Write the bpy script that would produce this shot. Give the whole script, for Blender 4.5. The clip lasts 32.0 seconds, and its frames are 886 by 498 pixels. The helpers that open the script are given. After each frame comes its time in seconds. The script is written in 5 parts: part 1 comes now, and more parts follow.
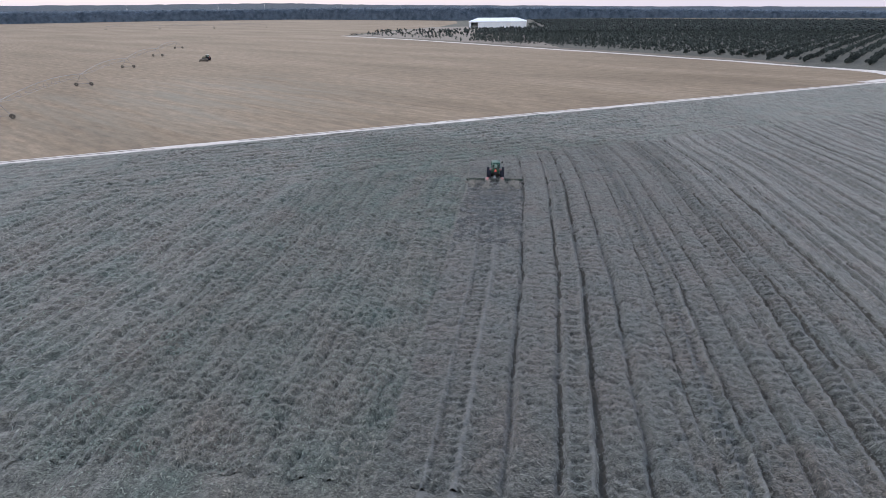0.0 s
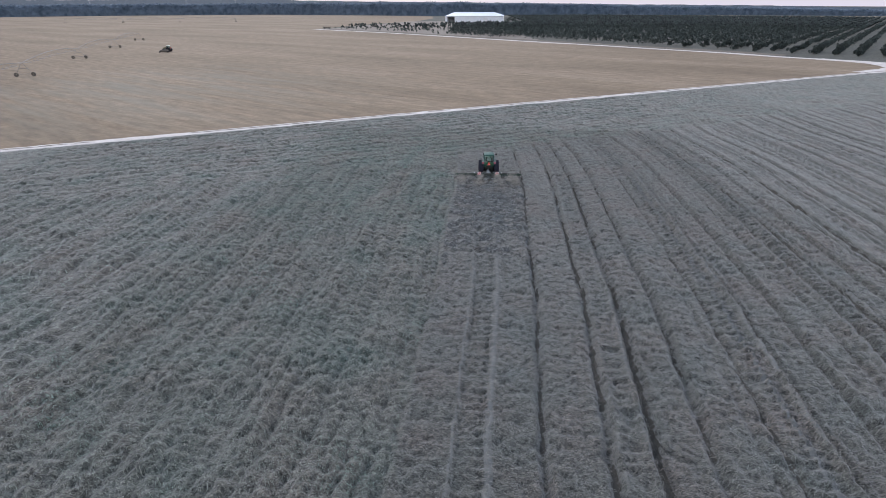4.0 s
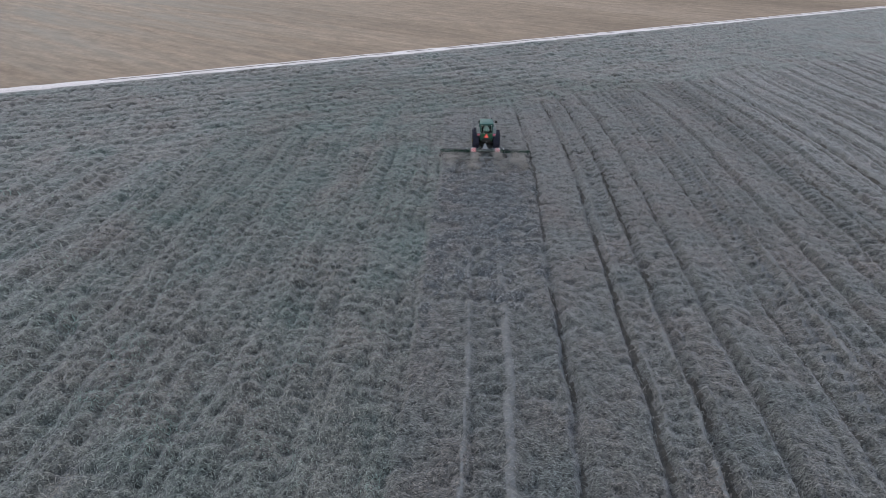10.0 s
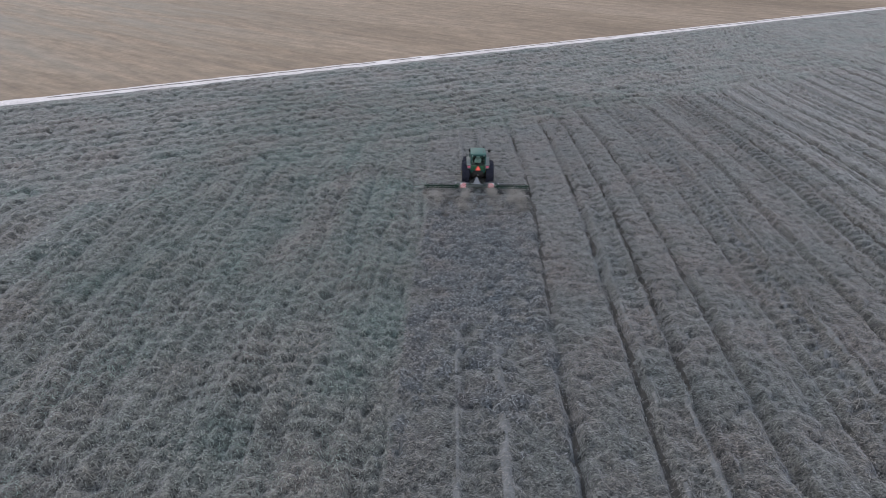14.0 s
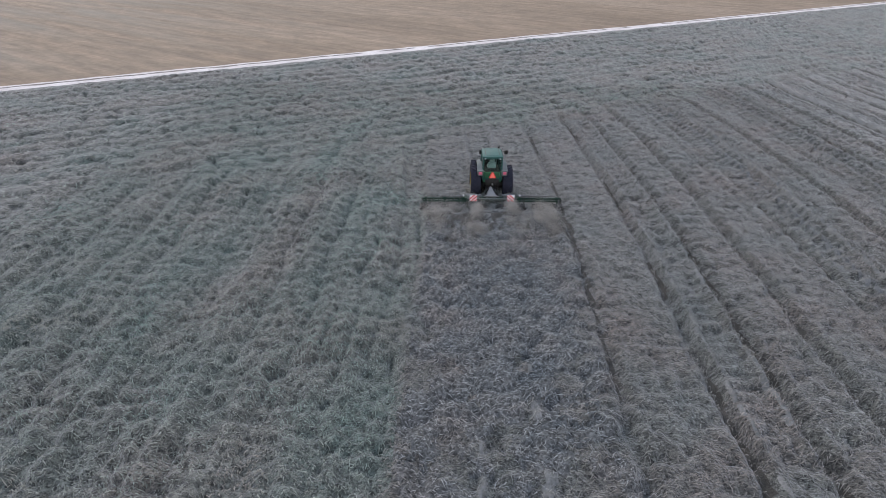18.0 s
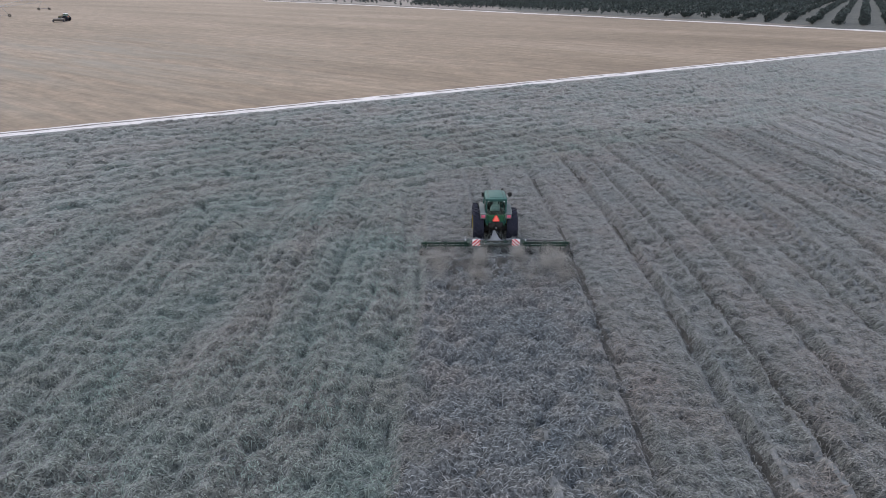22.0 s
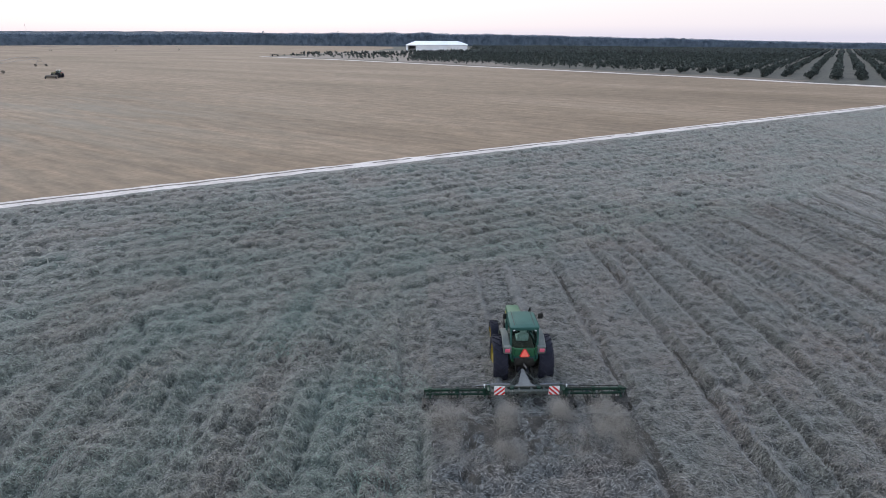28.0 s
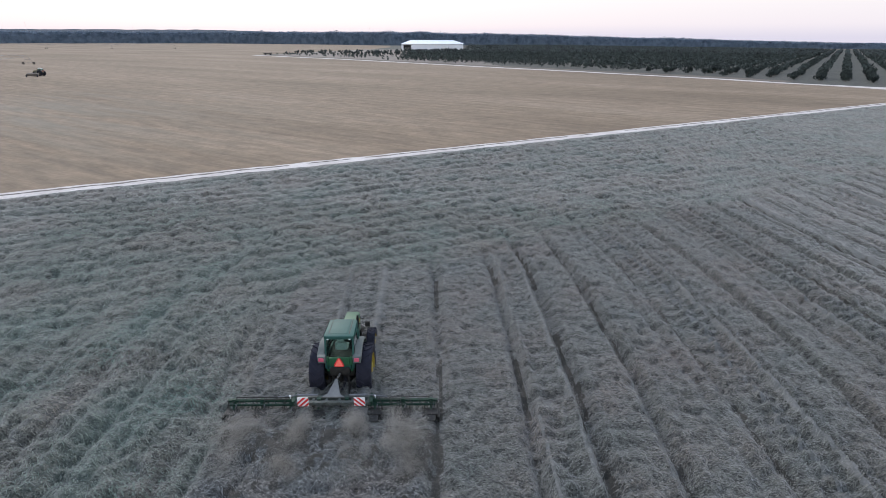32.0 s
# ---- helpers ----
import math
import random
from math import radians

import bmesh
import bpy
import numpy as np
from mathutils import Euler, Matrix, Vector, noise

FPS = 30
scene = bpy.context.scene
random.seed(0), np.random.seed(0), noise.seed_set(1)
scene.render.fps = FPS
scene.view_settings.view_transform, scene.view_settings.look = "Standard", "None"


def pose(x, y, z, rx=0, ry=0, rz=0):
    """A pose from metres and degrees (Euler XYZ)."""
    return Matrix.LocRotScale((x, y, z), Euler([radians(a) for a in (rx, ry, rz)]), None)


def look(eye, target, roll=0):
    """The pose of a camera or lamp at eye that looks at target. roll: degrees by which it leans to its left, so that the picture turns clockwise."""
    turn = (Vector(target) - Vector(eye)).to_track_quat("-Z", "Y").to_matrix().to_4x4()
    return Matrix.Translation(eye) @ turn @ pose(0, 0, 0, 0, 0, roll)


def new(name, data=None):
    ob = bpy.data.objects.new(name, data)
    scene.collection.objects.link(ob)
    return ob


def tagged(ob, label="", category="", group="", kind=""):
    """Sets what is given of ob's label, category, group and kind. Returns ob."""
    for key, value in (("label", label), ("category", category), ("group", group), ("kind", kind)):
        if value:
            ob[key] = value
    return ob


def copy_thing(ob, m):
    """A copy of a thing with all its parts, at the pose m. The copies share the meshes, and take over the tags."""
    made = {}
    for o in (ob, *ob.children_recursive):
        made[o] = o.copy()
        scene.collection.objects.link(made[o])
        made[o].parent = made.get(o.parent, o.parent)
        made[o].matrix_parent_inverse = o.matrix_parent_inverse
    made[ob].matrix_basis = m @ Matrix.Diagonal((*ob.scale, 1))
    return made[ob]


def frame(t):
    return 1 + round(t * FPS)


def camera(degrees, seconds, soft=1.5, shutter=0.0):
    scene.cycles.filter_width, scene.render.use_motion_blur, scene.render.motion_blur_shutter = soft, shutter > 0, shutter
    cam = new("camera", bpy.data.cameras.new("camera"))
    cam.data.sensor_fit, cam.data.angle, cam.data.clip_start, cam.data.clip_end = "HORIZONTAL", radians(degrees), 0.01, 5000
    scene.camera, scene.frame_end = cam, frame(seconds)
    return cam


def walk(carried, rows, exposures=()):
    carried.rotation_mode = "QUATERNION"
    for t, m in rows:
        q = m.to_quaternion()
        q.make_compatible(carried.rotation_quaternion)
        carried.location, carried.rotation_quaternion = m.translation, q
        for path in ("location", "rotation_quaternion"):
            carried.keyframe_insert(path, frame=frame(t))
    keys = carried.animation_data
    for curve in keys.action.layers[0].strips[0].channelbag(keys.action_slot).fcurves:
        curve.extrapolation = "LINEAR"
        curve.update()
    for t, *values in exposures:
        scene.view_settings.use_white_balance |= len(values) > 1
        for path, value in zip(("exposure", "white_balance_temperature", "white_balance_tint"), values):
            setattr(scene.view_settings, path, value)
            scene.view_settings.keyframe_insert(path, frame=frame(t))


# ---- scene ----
cam = camera(79.6, 32.0, soft=0.8)

PATH = [
    (0, (3.780, -13.486, 23.277), (3.601, -11.678, 22.441), -0.62),
    (0.5, (3.739, -12.802, 22.729), (3.566, -10.993, 21.894), -0.50),
    (1, (3.644, -11.914, 22.115), (3.475, -10.106, 21.278), -0.48),
    (1.5, (3.555, -10.776, 21.550), (3.391, -8.968, 20.712), -0.37),
    (2, (3.408, -9.397, 20.962), (3.253, -7.588, 20.122), -0.35),
    (2.5, (3.278, -7.769, 20.366), (3.127, -5.960, 19.525), -0.44),
    (4.5, (1.640, -1.053, 19.595), (1.559, 0.758, 18.751), -0.22),
    (5, (1.657, 0.948, 19.653), (1.598, 2.760, 18.807), -0.25),
    (5.5, (1.770, 2.797, 19.688), (1.782, 4.611, 18.844), -0.35),
    (6, (1.755, 4.522, 19.737), (1.804, 6.334, 18.893), -0.34),
    (6.5, (1.625, 6.132, 19.488), (1.695, 7.944, 18.643), -0.33),
    (7, (1.567, 7.680, 18.775), (1.650, 9.492, 17.932), -0.22),
    (7.5, (1.533, 9.039, 18.476), (1.626, 10.844, 17.618), -0.21),
    (8, (1.562, 10.324, 18.275), (1.655, 12.110, 17.379), -0.19),
    (8.5, (1.608, 11.407, 18.093), (1.699, 13.117, 17.060), -0.38),
    (9, (1.430, 12.595, 18.348), (1.532, 14.290, 17.291), -0.16),
    (9.5, (1.264, 13.626, 18.373), (1.298, 15.323, 17.315), 0.26),
    (10, (1.378, 14.299, 18.346), (1.339, 15.995, 17.287), 0.48),
    (10.5, (1.417, 14.926, 18.348), (1.377, 16.621, 17.287), 0.51),
    (11, (1.544, 15.601, 18.382), (1.519, 17.296, 17.322), 0.33),
    (11.5, (1.655, 16.398, 18.394), (1.631, 18.094, 17.334), 0.35),
    (12, (1.715, 17.300, 18.422), (1.691, 18.996, 17.361), 0.37),
    (12.5, (1.754, 18.407, 18.419), (1.733, 20.100, 17.356), 0.30),
    (13, (1.808, 19.549, 18.429), (1.789, 21.241, 17.364), 0.32),
    (13.5, (1.709, 20.728, 18.345), (1.696, 22.421, 17.280), 0.40),
    (14, (1.729, 22.069, 18.250), (1.717, 23.763, 17.186), 0.39),
    (14.5, (1.668, 23.472, 18.110), (1.662, 25.164, 17.044), 0.47),
    (15, (1.642, 24.955, 17.834), (1.638, 26.645, 16.764), 0.55),
    (15.5, (1.711, 26.511, 17.291), (1.709, 28.206, 16.229), 0.34),
    (17.5, (1.166, 30.220, 15.131), (1.177, 31.921, 14.079), 0.59),
    (18, (1.083, 31.447, 14.335), (1.095, 33.150, 13.285), 0.48),
    (18.5, (1.025, 31.899, 13.978), (1.034, 33.601, 12.928), 0.39),
    (19, (1.031, 32.153, 13.787), (1.043, 33.857, 12.740), 0.41),
    (19.5, (0.991, 32.125, 13.622), (1.005, 33.831, 12.578), 0.24),
    (20, (0.963, 32.164, 13.545), (0.977, 33.877, 12.513), 0.28),
    (20.5, (0.941, 32.271, 13.484), (0.957, 33.992, 12.465), 0.21),
    (21, (0.975, 32.477, 13.449), (0.989, 34.224, 12.475), 0.04),
    (21.5, (0.949, 32.757, 13.421), (0.966, 34.524, 12.485), -0.02),
    (22, (0.978, 33.213, 13.443), (0.994, 34.998, 12.541), 0.12),
    (22.5, (0.959, 33.845, 13.533), (0.975, 35.678, 12.734), 0.27),
    (23, (1.031, 34.691, 13.484), (1.050, 36.552, 12.753), 0.21),
    (23.5, (1.132, 35.688, 13.521), (1.151, 37.548, 12.787), 0.14),
    (24, (1.204, 36.765, 13.558), (1.226, 38.624, 12.820), 0.17),
    (24.5, (1.183, 37.588, 13.541), (1.205, 39.446, 12.804), 0.11),
    (25, (1.098, 38.401, 13.562), (1.124, 40.259, 12.821), 0.14),
    (25.5, (1.035, 39.121, 13.551), (1.061, 40.979, 12.811), 0.27),
    (27.5, (0.523, 41.052, 13.753), (0.552, 42.908, 13.010), 0.10),
    (28, (0.496, 41.464, 13.735), (0.527, 43.321, 12.993), 0.04),
    (28.5, (0.799, 41.821, 13.751), (0.829, 43.677, 13.008), -0.04),
    (29, (1.486, 42.012, 13.773), (1.518, 43.868, 13.029), -0.01),
    (29.5, (2.536, 42.095, 13.757), (2.571, 43.952, 13.013), 0.01),
    (30, (3.851, 42.112, 13.743), (3.888, 43.968, 12.999), 0.04),
    (30.5, (5.290, 42.083, 13.724), (5.327, 43.940, 12.980), 0.06),
    (31, (6.703, 42.059, 13.749), (6.741, 43.915, 13.005), 0.19),
    (31.5, (7.633, 42.056, 13.754), (7.674, 43.911, 13.009), 0.19),
    (32, (7.942, 42.044, 13.789), (7.965, 43.900, 13.044), 0.19),
]
walk(cam, [(t, look(a, b, r)) for t, a, b, r in PATH],
     ((0, -0.02, 6500, 10), (8, -0.08, 6500, 10), (9.5, -0.08, 6500, 10), (12, -0.02, 6600, 11), (15.5, -0.02, 6640, 11.5), (17.5, 0.09, 6660, 12), (20, 0.1, 6660, 12), (22, 0.12, 6560, 11), (24, 0.0, 6480, 8.5), (32, -0.04, 6480, 8.5)))

# ---- world, sun ----
world = bpy.data.worlds.new("dusk")
scene.world = world
world.use_nodes = True
wn, wl = world.node_tree.nodes, world.node_tree.links
wn.clear()
w_out = wn.new("ShaderNodeOutputWorld")
w_bg = wn.new("ShaderNodeBackground")
w_sky = wn.new("ShaderNodeTexSky")
w_sky.sky_type = "NISHITA"
w_sky.sun_disc = False
w_sky.sun_elevation = radians(34)
w_sky.sun_rotation = radians(-21)
w_sky.dust_density = 2.0
w_gain = wn.new("ShaderNodeVectorMath")
w_gain.operation = "SCALE"
w_gain.inputs["Scale"].default_value = 0.5
w_tc = wn.new("ShaderNodeTexCoord")
w_sep = wn.new("ShaderNodeSeparateXYZ")
w_ramp = wn.new("ShaderNodeValToRGB")
w_ramp.color_ramp.elements[0].position = 0.0
w_ramp.color_ramp.elements[0].color = (0.61, 0.58, 0.70, 1)
w_ramp.color_ramp.elements[1].position = 1.0
w_ramp.color_ramp.elements[1].color = (0.47, 0.64, 1.0, 1)
for at, col in ((0.018, (0.73, 0.675, 0.745, 1)), (0.05, (0.76, 0.71, 0.755, 1)), (0.10, (0.765, 0.725, 0.775, 1)), (0.30, (0.99, 1.01, 1.07, 1))):
    w_ramp.color_ramp.elements.new(at).color = col
w_mix = wn.new("ShaderNodeMixRGB")
w_mix.inputs[0].default_value = 0.97
wl.new(w_tc.outputs["Generated"], w_sep.inputs[0])
wl.new(w_sep.outputs["Z"], w_ramp.inputs[0])
wl.new(w_sky.outputs[0], w_gain.inputs[0])
wl.new(w_gain.outputs[0], w_mix.inputs[1])
wl.new(w_ramp.outputs[0], w_mix.inputs[2])
wl.new(w_mix.outputs[0], w_bg.inputs[0])
w_bg.inputs[1].default_value = 1.25
wl.new(w_bg.outputs[0], w_out.inputs[0])

sun = new("sun", bpy.data.lights.new("sun", "SUN"))
sun.data.energy, sun.data.angle, sun.data.color = 1.7, radians(26), (1.0, 0.95, 0.93)
sun.matrix_world = look((-33, 84, 62), (0, 0, 0))


# ---- materials ----
def material(name, colours, scale=1.0, rough=0.9, bump=0.0, bump_scale=None, metal=0.0, fine=0.35, stretch=(1, 1, 1), island=0.0, obj_random=0.0, spec=0.3, turn=0, lines=None, sheen=0.0, fibre=None):
    """Two-scale noise between colours, fine grain on top, optional relief and per-piece variation."""
    m = bpy.data.materials.new(name)
    m.use_nodes = True
    n, l = m.node_tree.nodes, m.node_tree.links
    b = n["Principled BSDF"]
    b.inputs["Roughness"].default_value = rough
    b.inputs["Metallic"].default_value = metal
    b.inputs["Specular IOR Level"].default_value = spec
    b.inputs["Sheen Weight"].default_value = sheen
    b.inputs["Sheen Roughness"].default_value = 0.5
    g = n.new("ShaderNodeNewGeometry")
    mp = n.new("ShaderNodeMapping")
    mp.vector_type = "TEXTURE"
    mp.inputs["Scale"].default_value = tuple(1 / q for q in stretch)
    mp.inputs["Rotation"].default_value = (0, 0, radians(turn))
    l.new(g.outputs["Position"], mp.inputs["Vector"])
    big = n.new("ShaderNodeTexNoise")
    big.inputs["Scale"].default_value = scale
    big.inputs["Detail"].default_value = 5
    l.new(mp.outputs[0], big.inputs["Vector"])
    ramp = n.new("ShaderNodeValToRGB")
    e = ramp.color_ramp.elements
    e[0].position, e[0].color = 0.3, (*colours[0], 1)
    e[1].position, e[1].color = 0.7, (*colours[-1], 1)
    for k, c in enumerate(colours[1:-1]):
        e.new(0.3 + 0.4 * (k + 1) / (len(colours) - 1)).color = (*c, 1)
    l.new(big.outputs["Fac"], ramp.inputs[0])
    small = n.new("ShaderNodeTexNoise")
    small.inputs["Scale"].default_value = scale * 17
    small.inputs["Detail"].default_value = 4
    l.new(mp.outputs[0], small.inputs["Vector"])
    rng = n.new("ShaderNodeMapRange")
    rng.inputs["From Min"].default_value, rng.inputs["From Max"].default_value = 0.3, 0.7
    rng.inputs["To Min"].default_value, rng.inputs["To Max"].default_value = 1 - fine, 1 + fine
    l.new(small.outputs["Fac"], rng.inputs["Value"])
    mul = n.new("ShaderNodeVectorMath")
    mul.operation = "SCALE"
    l.new(ramp.outputs[0], mul.inputs[0])
    l.new(rng.outputs[0], mul.inputs["Scale"])
    last = mul.outputs[0]
    if lines:
        wave = n.new("ShaderNodeTexWave")
        wave.bands_direction = "Y"
        wave.inputs["Scale"].default_value = 0.314 / lines[0]
        wave.inputs["Distortion"].default_value = 3.0
        wave.inputs["Detail"].default_value = 3
        wave.inputs["Detail Scale"].default_value = 0.5
        l.new(mp.outputs[0], wave.inputs["Vector"])
        wr = n.new("ShaderNodeMapRange")
        wr.inputs["To Min"].default_value, wr.inputs["To Max"].default_value = 1 - lines[1], 1 + lines[1]
        l.new(wave.outputs["Fac"], wr.inputs["Value"])
        m3 = n.new("ShaderNodeVectorMath")
        m3.operation = "SCALE"
        l.new(last, m3.inputs[0])
        l.new(wr.outputs[0], m3.inputs["Scale"])
        last = m3.outputs[0]
    if fibre:
        fb = n.new("ShaderNodeTexNoise")
        fb.inputs["Scale"].default_value = fibre[0]
        fb.inputs["Detail"].default_value = 3
        fb.inputs["Distortion"].default_value = 1.2
        l.new(g.outputs["Position"], fb.inputs["Vector"])
        fr = n.new("ShaderNodeMapRange")
        fr.inputs["From Min"].default_value, fr.inputs["From Max"].default_value = 0.36, 0.64
        fr.inputs["To Min"].default_value, fr.inputs["To Max"].default_value = 1 - fibre[1], 1 + fibre[1]
        l.new(fb.outputs["Fac"], fr.inputs["Value"])
        m4 = n.new("ShaderNodeVectorMath")
        m4.operation = "SCALE"
        l.new(last, m4.inputs[0])
        l.new(fr.outputs[0], m4.inputs["Scale"])
        last = m4.outputs[0]
    for on, sock, amount in ((island, g.outputs["Random Per Island"], island), (obj_random, n.new("ShaderNodeObjectInfo").outputs["Random"], obj_random)):
        if on:
            r2 = n.new("ShaderNodeMapRange")
            r2.inputs["To Min"].default_value, r2.inputs["To Max"].default_value = 1 - amount, 1 + amount
            l.new(sock, r2.inputs["Value"])
            m2 = n.new("ShaderNodeVectorMath")
            m2.operation = "SCALE"
            l.new(last, m2.inputs[0])
            l.new(r2.outputs[0], m2.inputs["Scale"])
            last = m2.outputs[0]
    l.new(last, b.inputs["Base Color"])
    if bump:
        bp = n.new("ShaderNodeBump")
        bp.inputs["Strength"].default_value = 1.0
        bp.inputs["Distance"].default_value = bump
        bn = n.new("ShaderNodeTexNoise")
        bn.inputs["Scale"].default_value = bump_scale or scale * 17
        bn.inputs["Detail"].default_value = 6
        l.new(mp.outputs[0], bn.inputs["Vector"])
        l.new(bn.outputs["Fac"], bp.inputs["Height"])
        l.new(bp.outputs[0], b.inputs["Normal"])
    return m


M_GROUND = material("rough_grass_earth", [(0.056, 0.058, 0.048), (0.086, 0.083, 0.070)], 0.05, bump=0.05, bump_scale=2)
M_TAN = material("dry_stubble", [(0.149, 0.107, 0.069), (0.191, 0.139, 0.092), (0.228, 0.171, 0.118)], 0.045, fine=0.24, stretch=(0.22, 1.0, 1), bump=0.08, bump_scale=1.6, turn=-33, lines=(4.5, 0.045), fibre=(0.9, 0.10))
M_SAND = material("pale_sand", [(0.466, 0.418, 0.389), (0.592, 0.548, 0.517)], 0.3, fine=0.24, bump=0.02, bump_scale=6)
M_VERGE = material("dusty_verge", [(0.150, 0.135, 0.112), (0.225, 0.188, 0.158)], 0.4, fine=0.3, bump=0.03)
# All three vine mats are coloured dark to carry shade between the strands.
M_VINE_SHADE = material("grey_shaded_vine_mat", [(0.062, 0.080, 0.067), (0.084, 0.085, 0.072), (0.096, 0.084, 0.070)], 0.2, fine=0.55, bump=0.10, bump_scale=11, sheen=0.32, fibre=(10.0, 0.8))
M_STRAW = material("dry_vine_strands", [(0.198, 0.268, 0.226), (0.252, 0.278, 0.241), (0.272, 0.276, 0.240), (0.302, 0.270, 0.230)], 0.33, fine=0.15, island=0.5, sheen=0.32)
M_COMB_SHADE = material("combed_brown_grey_shaded_mat", [(0.058, 0.063, 0.056), (0.066, 0.067, 0.058), (0.073, 0.066, 0.057)], 0.3, fine=0.55, bump=0.10, bump_scale=11, sheen=0.40, fibre=(10.0, 0.8))
M_CSTRAW = material("combed_brown_grey_strands", [(0.179, 0.203, 0.189), (0.208, 0.212, 0.191), (0.225, 0.211, 0.188), (0.239, 0.208, 0.183)], 0.3, fine=0.15, island=0.5, sheen=0.40)
M_LIFTED_SHADE = material("turned_dark_shaded_vine_mat", [(0.065, 0.071, 0.071), (0.084, 0.086, 0.083), (0.099, 0.091, 0.083)], 0.5, fine=0.5, bump=0.08, bump_scale=11, fibre=(9.0, 0.6))
M_LSTRAW = material("turned_damp_vine_strands", [(0.244, 0.266, 0.270), (0.294, 0.300, 0.290), (0.322, 0.294, 0.268)], 0.5, fine=0.15, island=0.4, sheen=0.15)
# Dark soil colour that also paints in the shade of furrows.
M_SOIL_SHADE = material("dark_soil_and_shade", [(0.040, 0.040, 0.035), (0.073, 0.067, 0.059)], 1.5, fine=0.5, bump=0.05)
M_TRACK = material("dusty_wheel_track", [(0.122, 0.124, 0.118), (0.172, 0.172, 0.164)], 0.8, fine=0.25, bump=0.03)
M_DIRT = material("bare_brown_earth", [(0.092, 0.076, 0.062), (0.150, 0.122, 0.098)], 0.25, fine=0.3, bump=0.03)
M_LEAF = material("dark_orchard_leaves", [(0.034, 0.045, 0.043), (0.058, 0.070, 0.063)], 0.5, island=0.45, obj_random=0.25)
# Blue-grey leaf colour has the aerial haze of distance painted in.
M_HAZE_WOODS = material("haze_tinted_woodland", [(0.095, 0.132, 0.175), (0.165, 0.212, 0.268), (0.215, 0.268, 0.330)], 0.12, fine=0.3, island=0.35)
M_BARK = material("grey_bark", [(0.09, 0.08, 0.07), (0.16, 0.14, 0.12)], 3)
M_WHITE = material("white_sheet_metal", [(0.83, 0.85, 0.88), (0.89, 0.90, 0.91)], 0.3, rough=0.45, fine=0.04)
M_ROOF = material("pale_blue_roof_sheet", [(0.60, 0.66, 0.78), (0.68, 0.73, 0.83)], 0.2, rough=0.4, fine=0.05)
M_GREEN = material("green_tractor_paint", [(0.015, 0.085, 0.038), (0.025, 0.111, 0.051)], 2.5, rough=0.4, fine=0.1, spec=0.5)
M_ROOFG = material("faded_green_cab_roof", [(0.016, 0.070, 0.059), (0.027, 0.093, 0.078)], 2.0, rough=0.55, fine=0.08, spec=0.3)
M_FENDER = material("dusty_grey_fender", [(0.102, 0.120, 0.114), (0.144, 0.156, 0.144)], 3, rough=0.6, fine=0.12)
M_YELLOW = material("yellow_rim_paint", [(0.26, 0.205, 0.022), (0.32, 0.25, 0.034)], 3, rough=0.5, fine=0.1)
M_TYRE = material("black_dusty_rubber", [(0.011, 0.012, 0.022), (0.021, 0.022, 0.034)], 4, rough=0.85, fine=0.3)
M_DARK = material("oily_dark_metal", [(0.02, 0.021, 0.02), (0.045, 0.042, 0.038)], 5, rough=0.6, metal=0.3)
M_STEEL = material("grey_painted_steel", [(0.144, 0.148, 0.144), (0.216, 0.216, 0.205)], 4, rough=0.55, fine=0.15)
M_GALV = material("galvanised_steel", [(0.13, 0.137, 0.15), (0.19, 0.197, 0.21)], 2, rough=0.5, metal=0.4)
M_RED = material("red_reflector", [(0.62, 0.03, 0.035), (0.72, 0.05, 0.05)], 6, rough=0.35, fine=0.08)
M_SMV = material("fluorescent_red_orange", [(0.95, 0.17, 0.12), (1.0, 0.21, 0.15)], 6, rough=0.5, fine=0.05)
M_BOARD = material("white_board", [(0.78, 0.77, 0.76), (0.86, 0.85, 0.84)], 6, rough=0.5, fine=0.06)
M_IGREEN = material("dark_green_implement_paint", [(0.006, 0.027, 0.017), (0.015, 0.047, 0.030)], 4, rough=0.55, fine=0.2)
M_FRAME = material("dull_grey_green_frame", [(0.056, 0.068, 0.062), (0.096, 0.104, 0.092)], 4, rough=0.6, fine=0.2)
M_FARBODY = material("dusty_olive_paint", [(0.11, 0.11, 0.085), (0.17, 0.16, 0.12)], 3, rough=0.6, fine=0.15)
M_LAMP = material("clear_lamp_lens", [(0.75, 0.76, 0.78), (0.85, 0.86, 0.88)], 6, rough=0.15, fine=0.02)
M_DUST = material("pale_dust", [(0.330, 0.315, 0.288), (0.415, 0.396, 0.362)], 1.2, fine=0.1)
M_PINK = material("faded_red_lamp", [(0.58, 0.10, 0.16), (0.66, 0.14, 0.20)], 6, rough=0.3, fine=0.05)
M_SEAT = material("grey_cab_lining", [(0.42, 0.46, 0.44), (0.52, 0.55, 0.53)], 6)


def glass(name):
    m = bpy.data.materials.new(name)
    m.use_nodes = True
    b = m.node_tree.nodes["Principled BSDF"]
    b.inputs["Base Color"].default_value = (0.50, 0.66, 0.62, 1)
    b.inputs["Roughness"].default_value = 0.03
    b.inputs["IOR"].default_value = 1.35
    b.inputs["Transmission Weight"].default_value = 1.0
    return m


M_GLASS = glass("green_tinted_glass")


